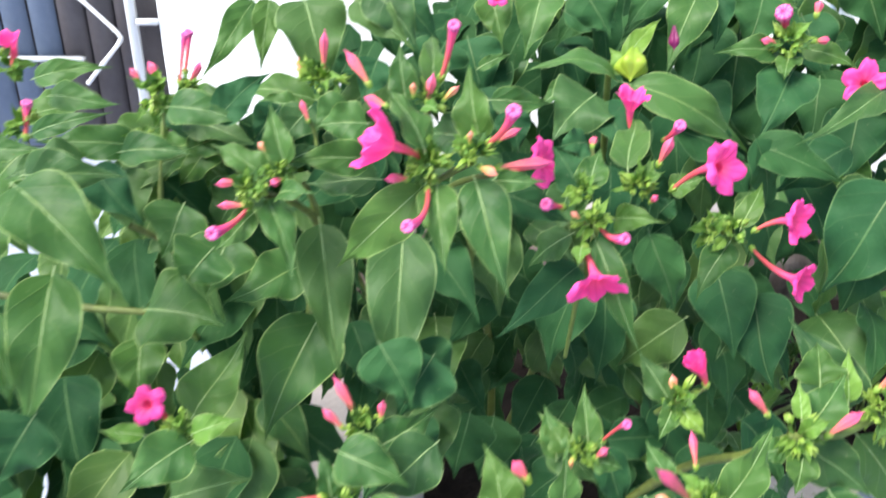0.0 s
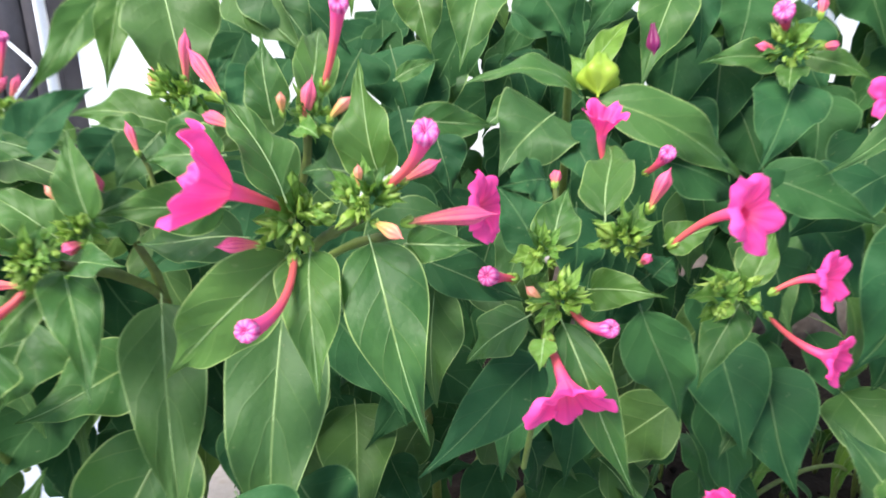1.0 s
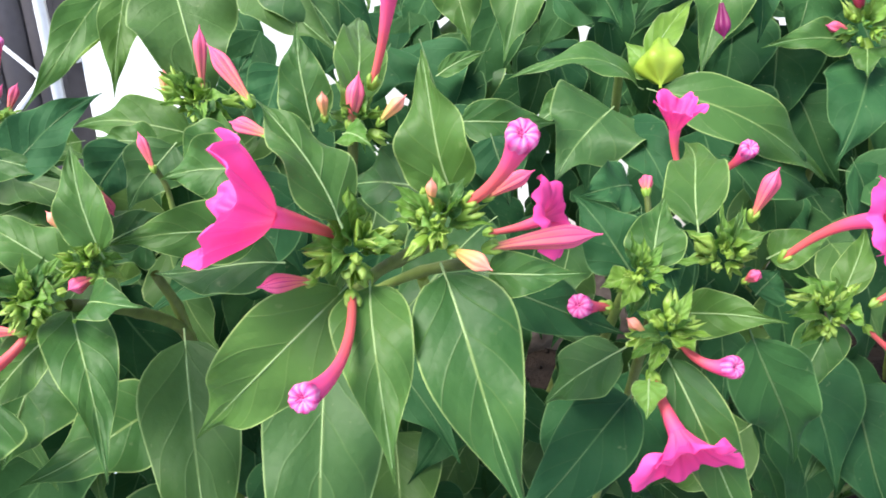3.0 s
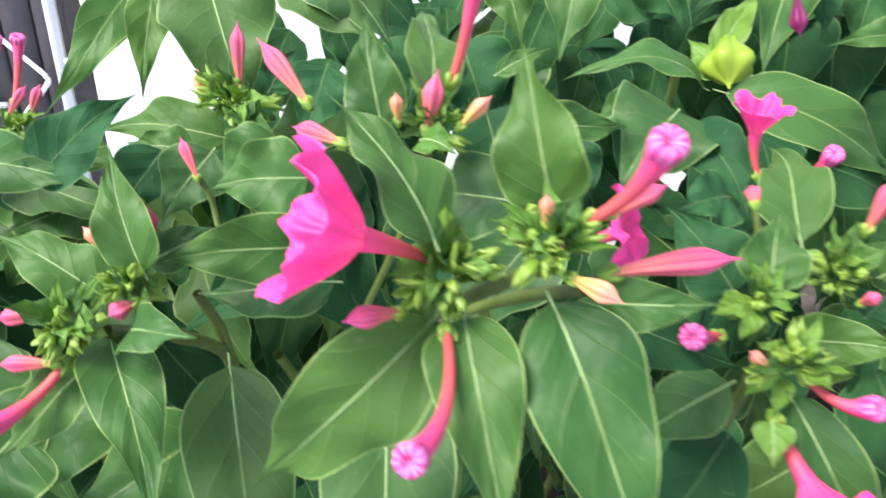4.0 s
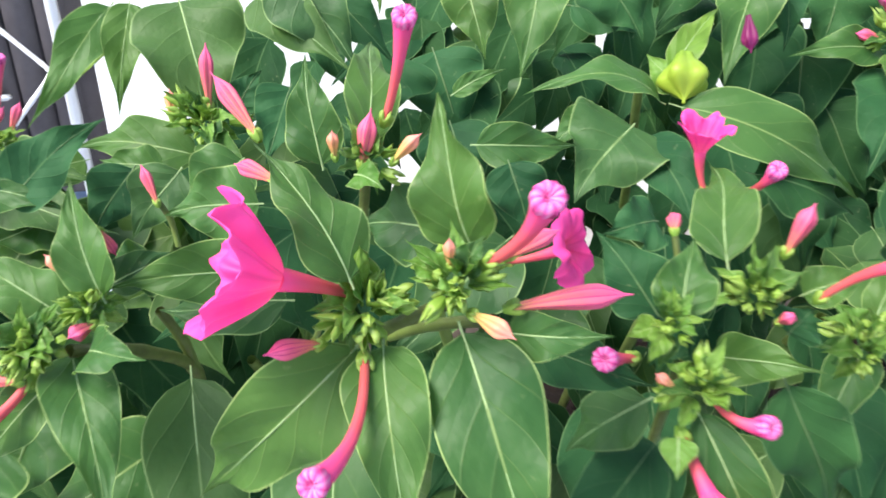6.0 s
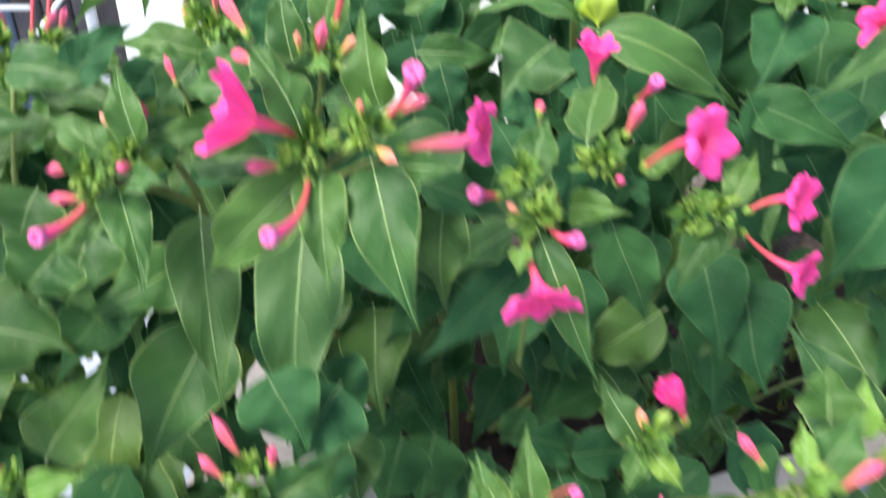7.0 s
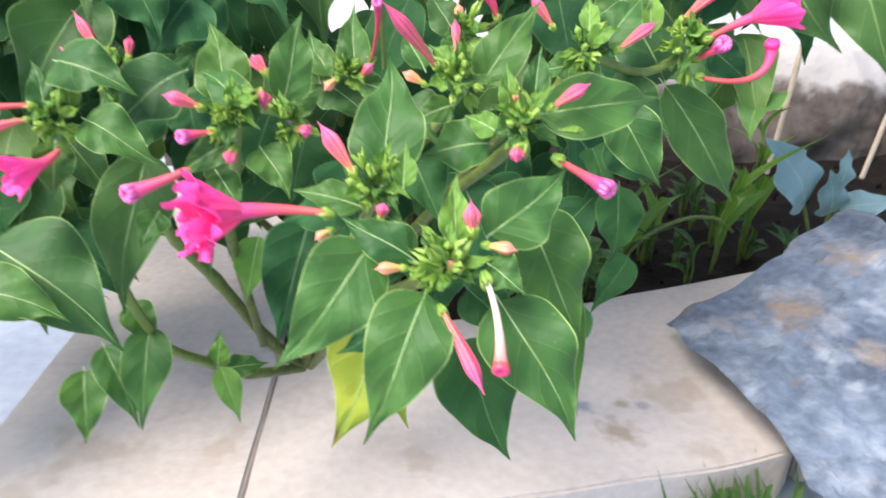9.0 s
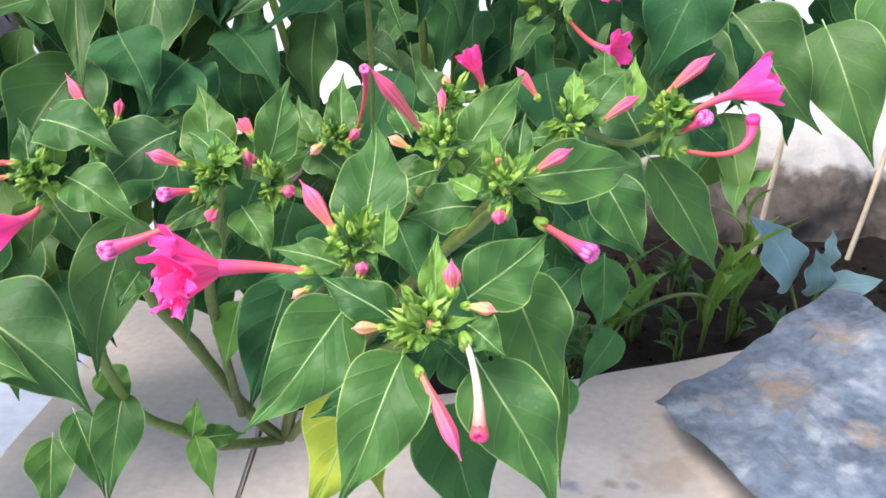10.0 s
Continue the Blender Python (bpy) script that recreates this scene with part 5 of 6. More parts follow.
cluster(low, (0.109, 0.332, 0.486), (0.18, -0.77, 0.62), 0.016, 19, 4)
cluster(low, (0.132, 0.337, 0.480), (0.13, -0.77, 0.62), 0.013, 13, 2)
leaf(low, (0.102, 0.352, 0.485), (0.091, 0.376, 0.517), 0.027, (0.17, -0.76, 0.63), bend=0.1)
leaf(low, (0.128, 0.345, 0.487), (0.136, 0.369, 0.523), 0.023, (0.47, -0.77, 0.43), bend=0.12)
leaf(low, (0.138, 0.411, 0.479), (0.131, 0.432, 0.504), 0.017, (0.07, -0.76, 0.65))
leaf(low, (0.120, 0.329, 0.471), (0.134, 0.313, 0.453), 0.021, (0.09, -0.73, 0.68), bend=0.12)
leaf(low, (0.108, 0.331, 0.474), (0.084, 0.321, 0.458), 0.014, (0.05, -0.88, 0.47), bend=0.12)
leaf(low, (0.099, 0.331, 0.459), (0.111, 0.319, 0.443), 0.014, (0.15, -0.73, 0.67))
bud(low, (0.096, 0.332, 0.488), (0.080, 0.330, 0.494), 0.0072)
folded_flower(low, (0.102, 0.326, 0.479), (0.097, 0.323, 0.480), (0.091, 0.321, 0.479), 0.0034, (-0.500, -0.860, 0.104))
folded_flower(low, (0.098, 0.326, 0.467), (0.083, 0.320, 0.460), (0.067, 0.317, 0.455), 0.0046, (-0.538, -0.843, -0.019))
bud(low, (0.118, 0.348, 0.491), (0.122, 0.335, 0.487), 0.0094, belly=0.5)
bud(low, (0.117, 0.375, 0.492), (0.108, 0.384, 0.499), 0.0084)
bud(low, (0.111, 0.320, 0.474), (0.108, 0.315, 0.469), 0.0067)
bud(low, (0.136, 0.331, 0.480), (0.143, 0.327, 0.479), 0.0069)
cluster(low, (0.015, 0.445, 0.474), (0.30, -0.75, 0.59), 0.016, 15, 3)
leaf(low, (0.025, 0.444, 0.460), (0.066, 0.452, 0.488), 0.031, (-0.03, -0.95, 0.31), bend=0.12)
bud(low, (0.011, 0.449, 0.482), (-0.005, 0.459, 0.506), 0.0078, belly=0.6)
bud(low, (0.003, 0.442, 0.476), (-0.011, 0.447, 0.488), 0.0064)
bud(low, (0.028, 0.442, 0.483), (0.029, 0.447, 0.495), 0.0064)
cluster(low, (0.010, 0.378, 0.467), (0.34, -0.71, 0.61), 0.014, 15, 3)
leaf(low, (0.023, 0.383, 0.466), (0.062, 0.372, 0.445), 0.029, (0.14, -0.74, 0.65), bend=0.14)
leaf(low, (0.004, 0.385, 0.468), (-0.006, 0.400, 0.492), 0.015, (0.34, -0.72, 0.61))
leaf(low, (0.008, 0.379, 0.455), (0.005, 0.369, 0.428), 0.022, (0.34, -0.89, 0.29))
leaf(low, (0.016, 0.385, 0.471), (0.013, 0.392, 0.488), 0.011, (0.38, -0.83, 0.41), mat=YOUNG)
flower(low, (0.014, 0.374, 0.456), (0.009, 0.371, 0.449), (0.004, 0.366, 0.448), (-0.685, -0.712, -0.155), 0.028, spin=0.2, cup=0.7)
folded_flower(low, (0.000, 0.381, 0.473), (-0.016, 0.378, 0.475), (-0.030, 0.372, 0.470), 0.0041, (-0.328, -0.940, -0.091))
bud(low, (-0.001, 0.376, 0.468), (-0.025, 0.368, 0.462), 0.0060)
cluster(low, (0.278, 0.409, 0.500), (-0.19, -0.80, 0.56), 0.016, 15, 4)
cluster(low, (0.346, 0.440, 0.496), (-0.29, -0.78, 0.56), 0.018, 18, 3)
leaf(low, (0.291, 0.419, 0.499), (0.316, 0.437, 0.525), 0.027, (-0.08, -0.76, 0.64), bend=0.1)
leaf(low, (0.306, 0.444, 0.511), (0.308, 0.463, 0.533), 0.032, (-0.23, -0.72, 0.66))
leaf(low, (0.281, 0.412, 0.509), (0.283, 0.429, 0.525), 0.011, (-0.19, -0.66, 0.72), mat=YOUNG)
leaf(low, (0.323, 0.439, 0.503), (0.325, 0.456, 0.532), 0.013, (-0.27, -0.83, 0.49), mat=YOUNG, fold=0.5)
bud(low, (0.262, 0.414, 0.510), (0.249, 0.418, 0.526), 0.0067)
bud(low, (0.296, 0.408, 0.500), (0.317, 0.412, 0.515), 0.0073)
bud(low, (0.340, 0.441, 0.510), (0.369, 0.448, 0.535), 0.0092)
flower(low, (0.352, 0.436, 0.500), (0.368, 0.442, 0.508), (0.379, 0.437, 0.514), (0.821, -0.348, 0.452), 0.034, spin=0.1, cup=0.8)
folded_flower(low, (0.349, 0.433, 0.491), (0.354, 0.429, 0.495), (0.358, 0.425, 0.500), 0.0051, (0.137, -0.840, 0.526))
folded_flower(low, (0.351, 0.429, 0.482), (0.391, 0.423, 0.475), (0.392, 0.432, 0.498), 0.0044, (-0.297, -0.360, 0.884), tip_mat=PETAL)
leaf(low, (0.294, 0.388, 0.475), (0.322, 0.380, 0.433), 0.032, (-0.00, -0.98, 0.18), bend=0.1)
leaf(low, (0.339, 0.447, 0.472), (0.406, 0.466, 0.388), 0.038, (0.21, -0.98, -0.04), bend=0.1)
leaf(low, (0.369, 0.463, 0.491), (0.395, 0.454, 0.472), 0.024, (-0.11, -0.94, 0.31), mat=SHADE)
leaf(low, (0.300, 0.411, 0.453), (0.330, 0.408, 0.424), 0.036, (0.14, -0.96, 0.23), mat=SHADE)
flower(low, (0.236, 0.447, 0.508), (0.234, 0.446, 0.515), (0.231, 0.446, 0.520), (-0.533, 0.018, 0.846), 0.016, cup=0.85, ragged=0.5, pleat=0.16)
cluster(low, (0.216, 0.441, 0.501), (-0.06, -0.83, 0.56), 0.013, 12, 6)
bud(low, (0.215, 0.442, 0.504), (0.213, 0.447, 0.517), 0.0059, mat=ORANGE)
leaf(low, (0.213, 0.445, 0.498), (0.196, 0.467, 0.523), 0.021, (-0.14, -0.79, 0.59), bend=0.1, mat=HALF_SHADE)
leaf(low, (0.219, 0.434, 0.498), (0.231, 0.423, 0.486), 0.013, (-0.17, -0.81, 0.57), mat=YOUNG)
leaf(low, (0.212, 0.435, 0.498), (0.203, 0.424, 0.483), 0.013, (0.01, -0.82, 0.58))
stem(low, [(0.236, 0.447, 0.507), (0.229, 0.446, 0.503), (0.218, 0.445, 0.498), (0.216, 0.476, 0.467)], 0.0014, 0.0018)
cluster(low, (0.153, 0.412, 0.484), (0.06, -0.80, 0.59), 0.011, 10, 3)
leaf(low, (0.157, 0.411, 0.482), (0.156, 0.436, 0.517), 0.018, (0.06, -0.82, 0.57), fold=0.4)
bud(low, (0.153, 0.412, 0.484), (0.152, 0.417, 0.496), 0.0061)
bud(low, (0.148, 0.407, 0.483), (0.141, 0.400, 0.478), 0.0060, mat=ORANGE)
bud(low, (0.160, 0.406, 0.484), (0.167, 0.404, 0.492), 0.0060)
leaf(low, (0.144, 0.412, 0.483), (0.127, 0.431, 0.499), 0.016, (-0.10, -0.71, 0.70), bend=0.1, mat=LEAF)
leaf(low, (0.160, 0.410, 0.480), (0.178, 0.407, 0.475), 0.014, (-0.01, -0.85, 0.53), bend=0.1)
leaf(low, (0.193, 0.371, 0.497), (0.183, 0.388, 0.512), 0.014, (-0.15, -0.69, 0.71), bend=0.1, fold=0.4)
leaf(low, (0.125, 0.349, 0.482), (0.145, 0.372, 0.489), 0.019, (0.42, -0.61, 0.67), bend=0.1)
leaf(low, (0.119, 0.328, 0.482), (0.088, 0.358, 0.498), 0.019, (-0.15, -0.58, 0.80), bend=0.12)
leaf(low, (0.221, 0.301, 0.489), (0.208, 0.314, 0.492), 0.011, (-0.43, -0.60, 0.67), mat=YOUNG)
leaf(low, (0.272, 0.406, 0.492), (0.254, 0.407, 0.489), 0.015, (-0.09, -0.86, 0.50), bend=0.1)
leaf(low, (0.280, 0.400, 0.492), (0.274, 0.388, 0.473), 0.019, (-0.18, -0.80, 0.58), bend=0.1)
leaf(low, (0.139, 0.431, 0.474), (0.166, 0.412, 0.457), 0.030, (-0.12, -0.74, 0.66), bend=0.1, mat=HALF_SHADE)
leaf(low, (0.184, 0.376, 0.480), (0.201, 0.357, 0.463), 0.029, (-0.13, -0.73, 0.67), bend=0.1, mat=HALF_SHADE)
cluster(low, (0.135, 0.424, 0.483), (0.10, -0.80, 0.59), 0.008, 7, 2)
leaf(low, (-0.034, 0.372, 0.401), (0.035, 0.347, 0.350), 0.062, (0.29, -0.64, 0.71), bend=0.12, mat=HALF_SHADE)
leaf(low, (-0.033, 0.346, 0.389), (0.016, 0.337, 0.375), 0.034, (0.10, -0.62, 0.78), bend=0.12)
leaf(low, (0.036, 0.423, 0.434), (0.021, 0.390, 0.346), 0.045, (0.24, -0.92, 0.30), bend=0.1, mat=HALF_SHADE)
leaf(low, (0.049, 0.392, 0.411), (0.042, 0.376, 0.396), 0.017, (0.28, -0.71, 0.65))
leaf(low, (0.008, 0.428, 0.330), (0.027, 0.417, 0.305), 0.024, (0.36, -0.72, 0.60), bend=0.15, mat=LEAF, ripple=0.10)
leaf(low, (0.021, 0.422, 0.317), (0.018, 0.389, 0.260), 0.033, (0.26, -0.85, 0.47), bend=0.15, mat=LEAF, ripple=0.14)
leaf(low, (-0.007, 0.415, 0.307), (0.016, 0.390, 0.261), 0.028, (0.38, -0.72, 0.58), bend=0.15, mat=LEAF, ripple=0.14)
leaf(low, (-0.022, 0.414, 0.289), (-0.021, 0.392, 0.246), 0.030, (0.34, -0.83, 0.43), bend=0.15, mat=LEAF, ripple=0.12)
leaf(low, (0.051, 0.461, 0.257), (0.066, 0.441, 0.221), 0.021, (0.28, -0.78, 0.56), bend=0.12, mat=YOUNG)
leaf(low, (0.049, 0.461, 0.257), (0.051, 0.471, 0.283), 0.016, (0.20, -0.92, 0.34), mat=YOUNG)
leaf(low, (0.055, 0.460, 0.256), (0.083, 0.477, 0.249), 0.018, (0.48, -0.51, 0.72))
leaf(low, (0.177, 0.304, 0.402), (0.151, 0.274, 0.348), 0.041, (-0.09, -0.86, 0.51), bend=0.15, mat=YELLOW, ripple=0.10)
leaf(low, (0.175, 0.309, 0.387), (0.186, 0.283, 0.351), 0.023, (0.07, -0.80, 0.59), mat=YELLOW)
leaf(low, (0.256, 0.295, 0.423), (0.259, 0.265, 0.373), 0.012, (-0.18, -0.85, 0.50), bend=0.1)
leaf(low, (0.523, 0.784, 0.543), (0.615, 0.735, 0.434), 0.090, (-0.25, -0.94, 0.21), bend=0.12, mat=HALF_SHADE)
leaf(low, (0.615, 0.775, 0.537), (0.662, 0.711, 0.408), 0.089, (-0.43, -0.86, 0.27), bend=0.12, mat=HALF_SHADE)
leaf(low, (0.454, 0.798, 0.566), (0.519, 0.770, 0.505), 0.058, (-0.20, -0.95, 0.23))
leaf(low, (0.671, 0.788, 0.583), (0.714, 0.726, 0.459), 0.076, (-0.48, -0.84, 0.25))
leaf(low, (0.060, 0.428, 0.396), (0.066, 0.412, 0.357), 0.011, (0.27, -0.88, 0.39), mat=LEAF)
leaf(low, (-0.094, 0.371, 0.401), (-0.023, 0.381, 0.418), 0.027, (-0.07, -0.72, 0.69), bend=0.1)
leaf(low, (-0.113, 0.431, 0.426), (-0.059, 0.437, 0.438), 0.040, (-0.04, -0.77, 0.63), bend=0.1, mat=HALF_SHADE)
leaf(low, (-0.117, 0.414, 0.417), (-0.072, 0.408, 0.406), 0.038, (0.12, -0.58, 0.81), bend=0.1, mat=HALF_SHADE)
leaf(low, (-0.120, 0.395, 0.343), (-0.066, 0.384, 0.324), 0.040, (0.21, -0.48, 0.85), bend=0.1, mat=HALF_SHADE)
stem(low, [(0.097, 0.542, 0.198), (0.075, 0.518, 0.242), (0.049, 0.484, 0.317), (0.033, 0.459, 0.361), (0.025, 0.443, 0.400)], 0.0050, 0.0035)
stem(low, [(0.097, 0.542, 0.197), (0.063, 0.492, 0.228), (0.043, 0.462, 0.260), (0.026, 0.426, 0.301), (0.014, 0.406, 0.358)], 0.0045, 0.0030)
stem(low, [(0.102, 0.543, 0.201), (0.130, 0.439, 0.326), (0.160, 0.325, 0.428), (0.172, 0.281, 0.468)], 0.0040, 0.0020)
stem(low, [(0.104, 0.542, 0.199), (0.162, 0.383, 0.355), (0.191, 0.282, 0.431), (0.199, 0.249, 0.453)], 0.0040, 0.0020)
stem(low, [(0.099, 0.542, 0.199), (0.134, 0.473, 0.359), (0.185, 0.375, 0.450), (0.211, 0.362, 0.490)], 0.0040, 0.0022)
stem(low, [(0.106, 0.543, 0.201), (0.187, 0.424, 0.383), (0.225, 0.326, 0.469), (0.231, 0.301, 0.489)], 0.0035, 0.0022)
stem(low, [(0.106, 0.543, 0.201), (0.224, 0.482, 0.400), (0.266, 0.430, 0.469), (0.279, 0.413, 0.495), (0.318, 0.432, 0.483), (0.344, 0.440, 0.491)], 0.0035, 0.0022)
stem(low, [(0.073, 0.508, 0.245), (0.079, 0.421, 0.382), (0.100, 0.359, 0.447), (0.109, 0.338, 0.479)], 0.0035, 0.0022)
leaf(low, (0.092, 0.438, 0.374), (0.083, 0.424, 0.334), 0.027, (0.09, -0.94, 0.33), mat=YOUNG, ripple=0.14)
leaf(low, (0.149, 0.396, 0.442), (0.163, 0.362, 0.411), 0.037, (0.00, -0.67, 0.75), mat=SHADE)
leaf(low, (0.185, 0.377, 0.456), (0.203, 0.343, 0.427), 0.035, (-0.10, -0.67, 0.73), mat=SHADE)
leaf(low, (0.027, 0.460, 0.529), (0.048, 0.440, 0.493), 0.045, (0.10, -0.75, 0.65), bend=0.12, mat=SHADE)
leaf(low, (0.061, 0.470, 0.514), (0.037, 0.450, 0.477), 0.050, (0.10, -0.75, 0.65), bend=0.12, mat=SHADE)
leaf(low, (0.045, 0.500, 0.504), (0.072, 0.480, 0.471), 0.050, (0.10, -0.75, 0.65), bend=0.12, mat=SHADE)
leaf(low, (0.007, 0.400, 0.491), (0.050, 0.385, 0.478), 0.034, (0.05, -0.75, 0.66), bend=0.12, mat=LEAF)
leaf(low, (0.064, 0.420, 0.482), (0.022, 0.405, 0.452), 0.040, (0.05, -0.75, 0.66), bend=0.12, mat=HALF_SHADE)
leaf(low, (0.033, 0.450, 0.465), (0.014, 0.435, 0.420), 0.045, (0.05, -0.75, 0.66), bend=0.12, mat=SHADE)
leaf(low, (0.058, 0.500, 0.456), (0.066, 0.480, 0.413), 0.042, (0.05, -0.75, 0.66), bend=0.12, mat=HALF_SHADE)
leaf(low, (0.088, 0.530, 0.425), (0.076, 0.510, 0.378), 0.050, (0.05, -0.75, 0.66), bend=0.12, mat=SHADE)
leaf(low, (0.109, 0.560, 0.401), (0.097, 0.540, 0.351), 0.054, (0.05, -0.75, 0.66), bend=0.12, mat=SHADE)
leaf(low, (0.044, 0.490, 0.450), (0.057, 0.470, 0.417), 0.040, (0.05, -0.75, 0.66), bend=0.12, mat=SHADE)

# main stalks of the bush, from the soil up
for foot, mid, top in (((0.10, 0.93, 0.05), (0.02, 0.85, 0.25), (-0.03, 0.66, 0.52)), ((0.13, 0.92, 0.05), (0.12, 0.82, 0.30), (0.08, 0.60, 0.58)),
                       ((0.16, 0.95, 0.05), (0.22, 0.86, 0.32), (0.20, 0.64, 0.56)), ((0.18, 0.96, 0.05), (0.34, 0.90, 0.30), (0.32, 0.68, 0.52)),
                       ((0.08, 0.95, 0.05), (-0.10, 0.90, 0.28), (-0.18, 0.74, 0.54)), ((0.15, 0.98, 0.05), (0.25, 0.95, 0.40), (0.22, 0.76, 0.66)),
                       ((0.20, 0.97, 0.05), (0.42, 0.98, 0.35), (0.42, 0.82, 0.64))):
    stem(bush, [foot, mid, top], 0.0060, 0.0030)

# inner leaves of the bush, hanging; most have shade painted into their green
DEEP = ([], [])


def inner_leaf(plant, base, mats, small=0.065, large=0.105, masses=None):
    size = random.uniform(small, large)
    way = Vector((random.uniform(-0.7, 0.7), random.uniform(-0.8, 0.2), random.uniform(-1.1, -0.2))).normalized()
    mat = random.choice(mats)
    leaf(plant, base, base + way * size, size * random.uniform(0.50, 0.64), Vector((random.uniform(-0.5, 0.5), -0.8, 0.6)), 0.10, mat, rib=0.7, mass=masses[mat is SHADE] if masses else None)


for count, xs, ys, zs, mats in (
        (150, (-0.08, 0.42), (0.64, 0.86), (0.24, 0.62), (SHADE, SHADE, HALF_SHADE)),
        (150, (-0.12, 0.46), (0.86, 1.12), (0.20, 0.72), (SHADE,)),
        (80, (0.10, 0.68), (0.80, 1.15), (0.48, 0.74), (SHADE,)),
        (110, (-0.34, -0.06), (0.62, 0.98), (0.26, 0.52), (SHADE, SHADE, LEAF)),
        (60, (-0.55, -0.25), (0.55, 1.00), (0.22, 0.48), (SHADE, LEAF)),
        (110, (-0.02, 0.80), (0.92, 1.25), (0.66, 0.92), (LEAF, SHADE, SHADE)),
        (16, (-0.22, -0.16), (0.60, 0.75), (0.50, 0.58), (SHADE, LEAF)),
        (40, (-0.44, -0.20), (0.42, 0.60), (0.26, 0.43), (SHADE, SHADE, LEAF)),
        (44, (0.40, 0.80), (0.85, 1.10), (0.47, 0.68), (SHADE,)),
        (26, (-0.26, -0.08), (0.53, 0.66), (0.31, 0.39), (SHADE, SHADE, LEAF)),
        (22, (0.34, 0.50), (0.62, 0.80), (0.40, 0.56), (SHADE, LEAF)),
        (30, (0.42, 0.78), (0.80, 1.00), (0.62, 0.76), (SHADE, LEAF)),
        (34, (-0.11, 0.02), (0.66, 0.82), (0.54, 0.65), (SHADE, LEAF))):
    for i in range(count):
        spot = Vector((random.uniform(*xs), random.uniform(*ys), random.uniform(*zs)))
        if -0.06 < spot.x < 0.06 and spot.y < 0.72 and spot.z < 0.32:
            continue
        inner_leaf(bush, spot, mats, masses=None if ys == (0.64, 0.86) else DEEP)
massed_leaves(bush, "inner_foliage", DEEP[1], SHADE_MASS, "leaves deep inside the bush, darkened in colour for shade")
massed_leaves(bush, "outer_foliage", DEEP[0], LEAF_MASS, "green leaves at the back of the bush")
# inner leaves of the front plant, in the green darkened for shade
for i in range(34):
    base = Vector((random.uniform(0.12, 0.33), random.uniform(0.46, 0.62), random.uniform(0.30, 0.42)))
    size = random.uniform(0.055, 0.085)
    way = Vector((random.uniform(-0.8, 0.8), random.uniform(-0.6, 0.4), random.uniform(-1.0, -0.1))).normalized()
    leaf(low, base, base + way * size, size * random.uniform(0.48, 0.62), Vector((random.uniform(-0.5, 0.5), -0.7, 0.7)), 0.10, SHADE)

# ---- small plants in the bed ----
cabbage = bush_base("cabbage_seedling", (0.806, 0.995, 0.055), "young cabbage with waxy bluish leaves in the soil", "seedling")
for base, tip, width, turn in (((0.768, 0.98, 0.163), (0.672, 0.955, 0.275), 0.078, (0.15, -0.85, 0.50)), ((0.808, 0.98, 0.150), (0.783, 0.965, 0.226), 0.052, (0.0, -0.90, 0.40)),
                               ((0.820, 0.98, 0.160), (0.894, 0.965, 0.182), 0.044, (0.0, -0.75, 0.66)), ((0.818, 0.99, 0.187), (0.820, 0.995, 0.246), 0.032, (0.2, -0.90, 0.40))):
    foot = Vector((0.806, 0.995, 0.058))
    stem(cabbage, [foot, (foot + Vector(base)) / 2 + Vector((0.003, -0.004, 0)), base], 0.0035, 0.0022, STEM, name="leaf_stalk")
    leaf(cabbage, base, tip, width, turn, 0.10, BLUISH, 0.05, 0.13, shape=0.66, taper=0.12)


def weed(x, y, height, blades, label):
    ob = bush_base("weed", (x, y, 0.055), label, "weed")
    ob["group"] = "weeds in the bed"
    for i in range(blades):
        a = random.uniform(0, 6.28)
        out = Vector((math.cos(a), math.sin(a), 0))
        foot = Vector((x, y, 0.056))
        h = height * random.uniform(0.6, 1.15)
        fork = foot + out * 0.006 + Vector((0, 0, h * random.uniform(0.25, 0.5)))
        stem(ob, [foot, (foot + fork) / 2 + out * 0.001, fork], 0.0026, 0.0014, name="stalk")
        leaf(ob, fork, fork + out * h * random.uniform(0.25, 0.7) + Vector((0, 0, h * random.uniform(0.25, 0.7))), random.uniform(0.010, 0.018), -out + Vector((0, -0.4, 0.5)), 0.22, YOUNG, 0.5, 0.06, name="blade", shape=0.8)
    return ob


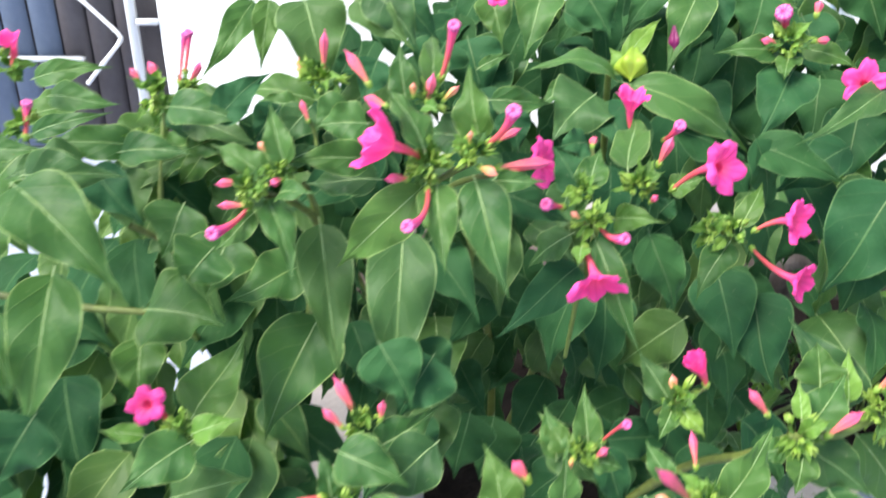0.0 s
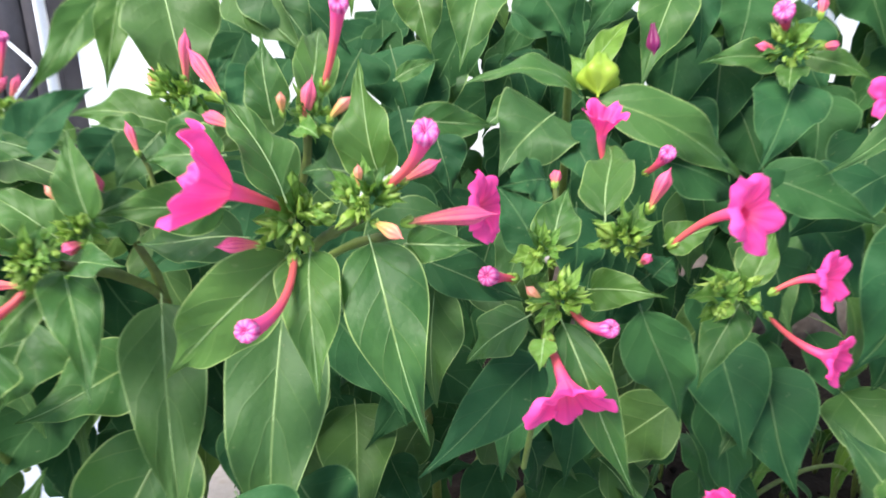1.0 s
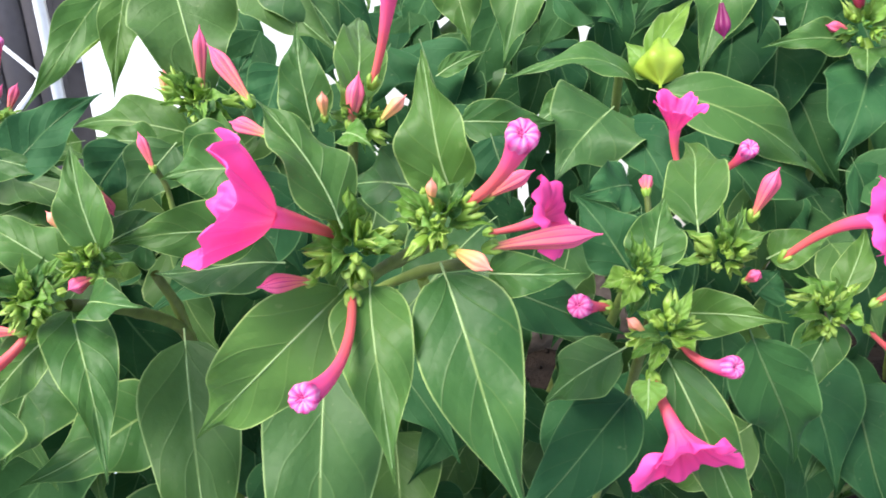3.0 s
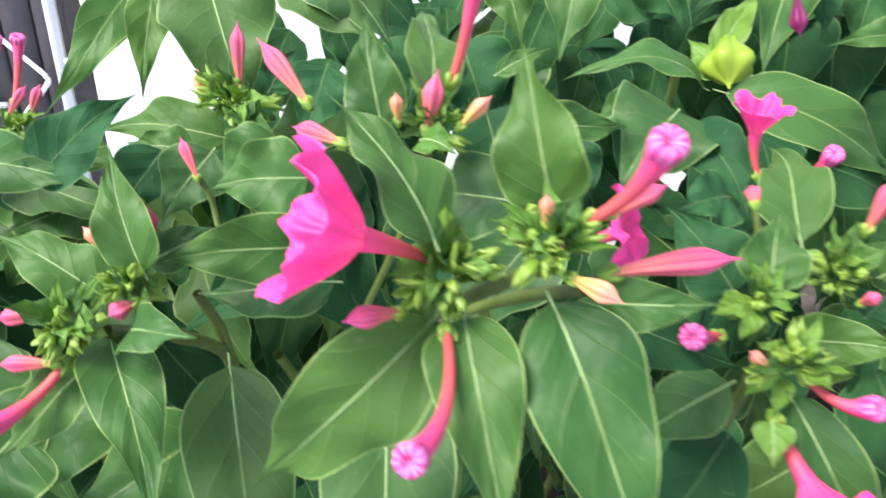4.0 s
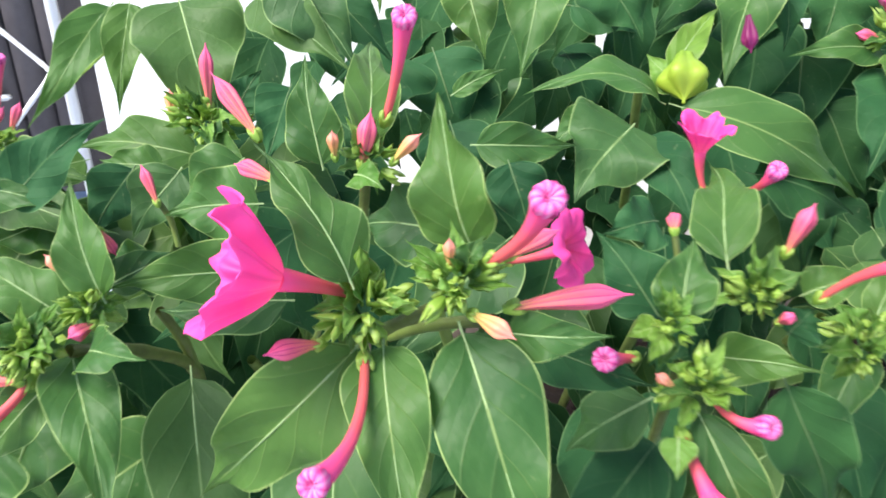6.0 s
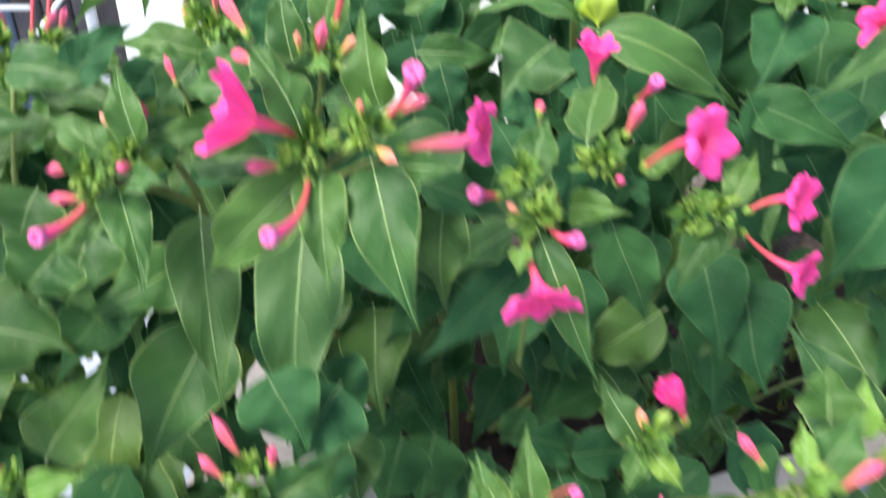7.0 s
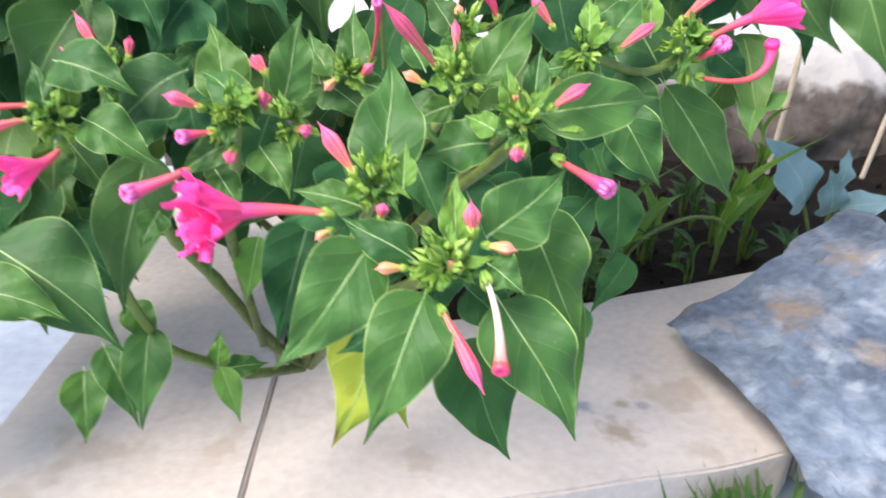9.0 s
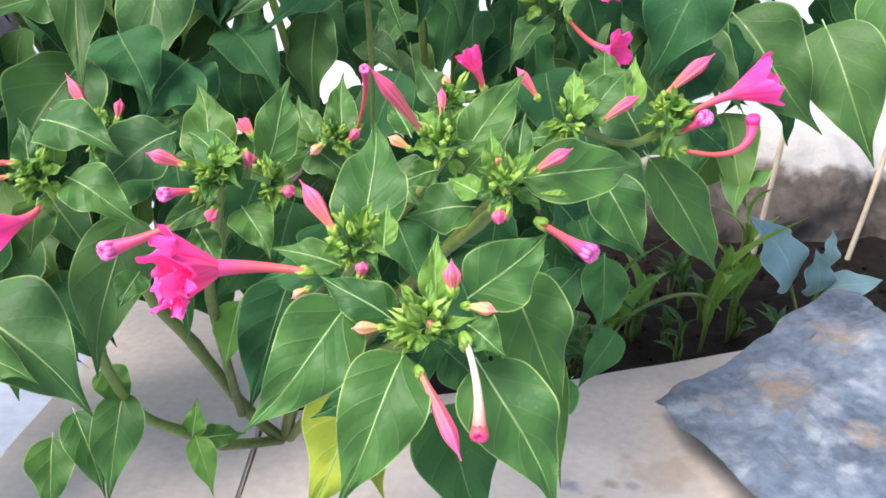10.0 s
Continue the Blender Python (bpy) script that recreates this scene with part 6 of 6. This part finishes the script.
for x, y, h, n in ((0.49, 0.92, 0.13, 6), (0.64, 0.96, 0.15, 6), (0.70, 1.0, 0.14, 5), (0.56, 1.0, 0.10, 5), (1.02, 1.05, 0.10, 5), (0.42, 0.88, 0.07, 4), (0.85, 1.30, 0.14, 4), (0.34, 0.86, 0.09, 5)):
    weed(x, y, h * 1.35, n, "thin light green weed sprouting from the soil")
for i in range(14):
    x = random.uniform(0.36, 0.78)
    dark = weed(x, 0.84 + 0.24 * (x - 0.36) + random.uniform(0.03, 0.25), random.uniform(0.05, 0.11), 5, "dark green weed tuft in the shaded soil")
    # blades swap to the leaf green that has half shade in its colour
    for blade in dark.children:
        if blade.name.startswith("blade"):
            blade.data.materials[0] = HALF_SHADE
for x, y, z in ((0.43, 0.88, 0.12), (0.46, 0.90, 0.09), (0.40, 0.87, 0.10)):
    low_weed = bush_base("broadleaf_weed", (x, y, 0.055), "small broadleaf weed beside the kerb", "weed")
    low_weed["group"] = "weeds in the bed"
    for k in range(3):
        a = random.uniform(-2.6, 0.4)
        foot = Vector((x, y, 0.06))
        top = foot + Vector((0, 0, z - 0.06 + 0.02 * k))
        stem(low_weed, [foot, (foot + top) / 2 + Vector((0.004, 0, 0)), top], 0.0015, 0.001)
        leaf(low_weed, top, top + Vector((math.cos(a) * 0.055, math.sin(a) * 0.055, -0.008)), 0.035, (0, -0.3, 1), 0.1)
arch = bush_base("grass_stalk", (0.47, 0.90, 0.055), "bent pale green grass stalk over the soil", "grass")
stem(arch, [(0.47, 0.90, 0.055), (0.50, 0.91, 0.13), (0.56, 0.92, 0.165), (0.62, 0.94, 0.16), (0.66, 0.96, 0.13)], 0.0035, 0.002, STEM, name="stalk")
for foot, top in (((0.925, 1.40, 0.05), (0.955, 1.44, 0.46)), ((1.10, 1.36, 0.05), (1.17, 1.42, 0.40))):
    cane = bush_base("cane", foot, "dry tan cane pushed into the soil", "stick")
    cane["group"] = "canes in the bed"
    stem(cane, [foot, (Vector(foot) + Vector(top)) / 2 + Vector((0.004, 0, 0)), top], 0.0055, 0.0045, CANE, name="shaft")

# tuft of grass in front of the kerb
blades = []
for i in range(190):
    foot = Vector((0.505 + random.gauss(0, 0.026), min(0.508 + random.gauss(0, 0.012), 0.526), 0.0))
    way = Vector((random.gauss(0, 0.5), random.gauss(0, 0.5), 1)).normalized()
    leaf(None, foot, foot + way * random.uniform(0.05, 0.11), 0.006, (0, -0.7, 0.6), 0.15, None, 0.4, 0.02, shape=0.9, mass=blades)
tagged(massed_leaves(None, "grass_tuft", blades, LEAF_MASS, "short green grass growing against the kerb"), category="grass")
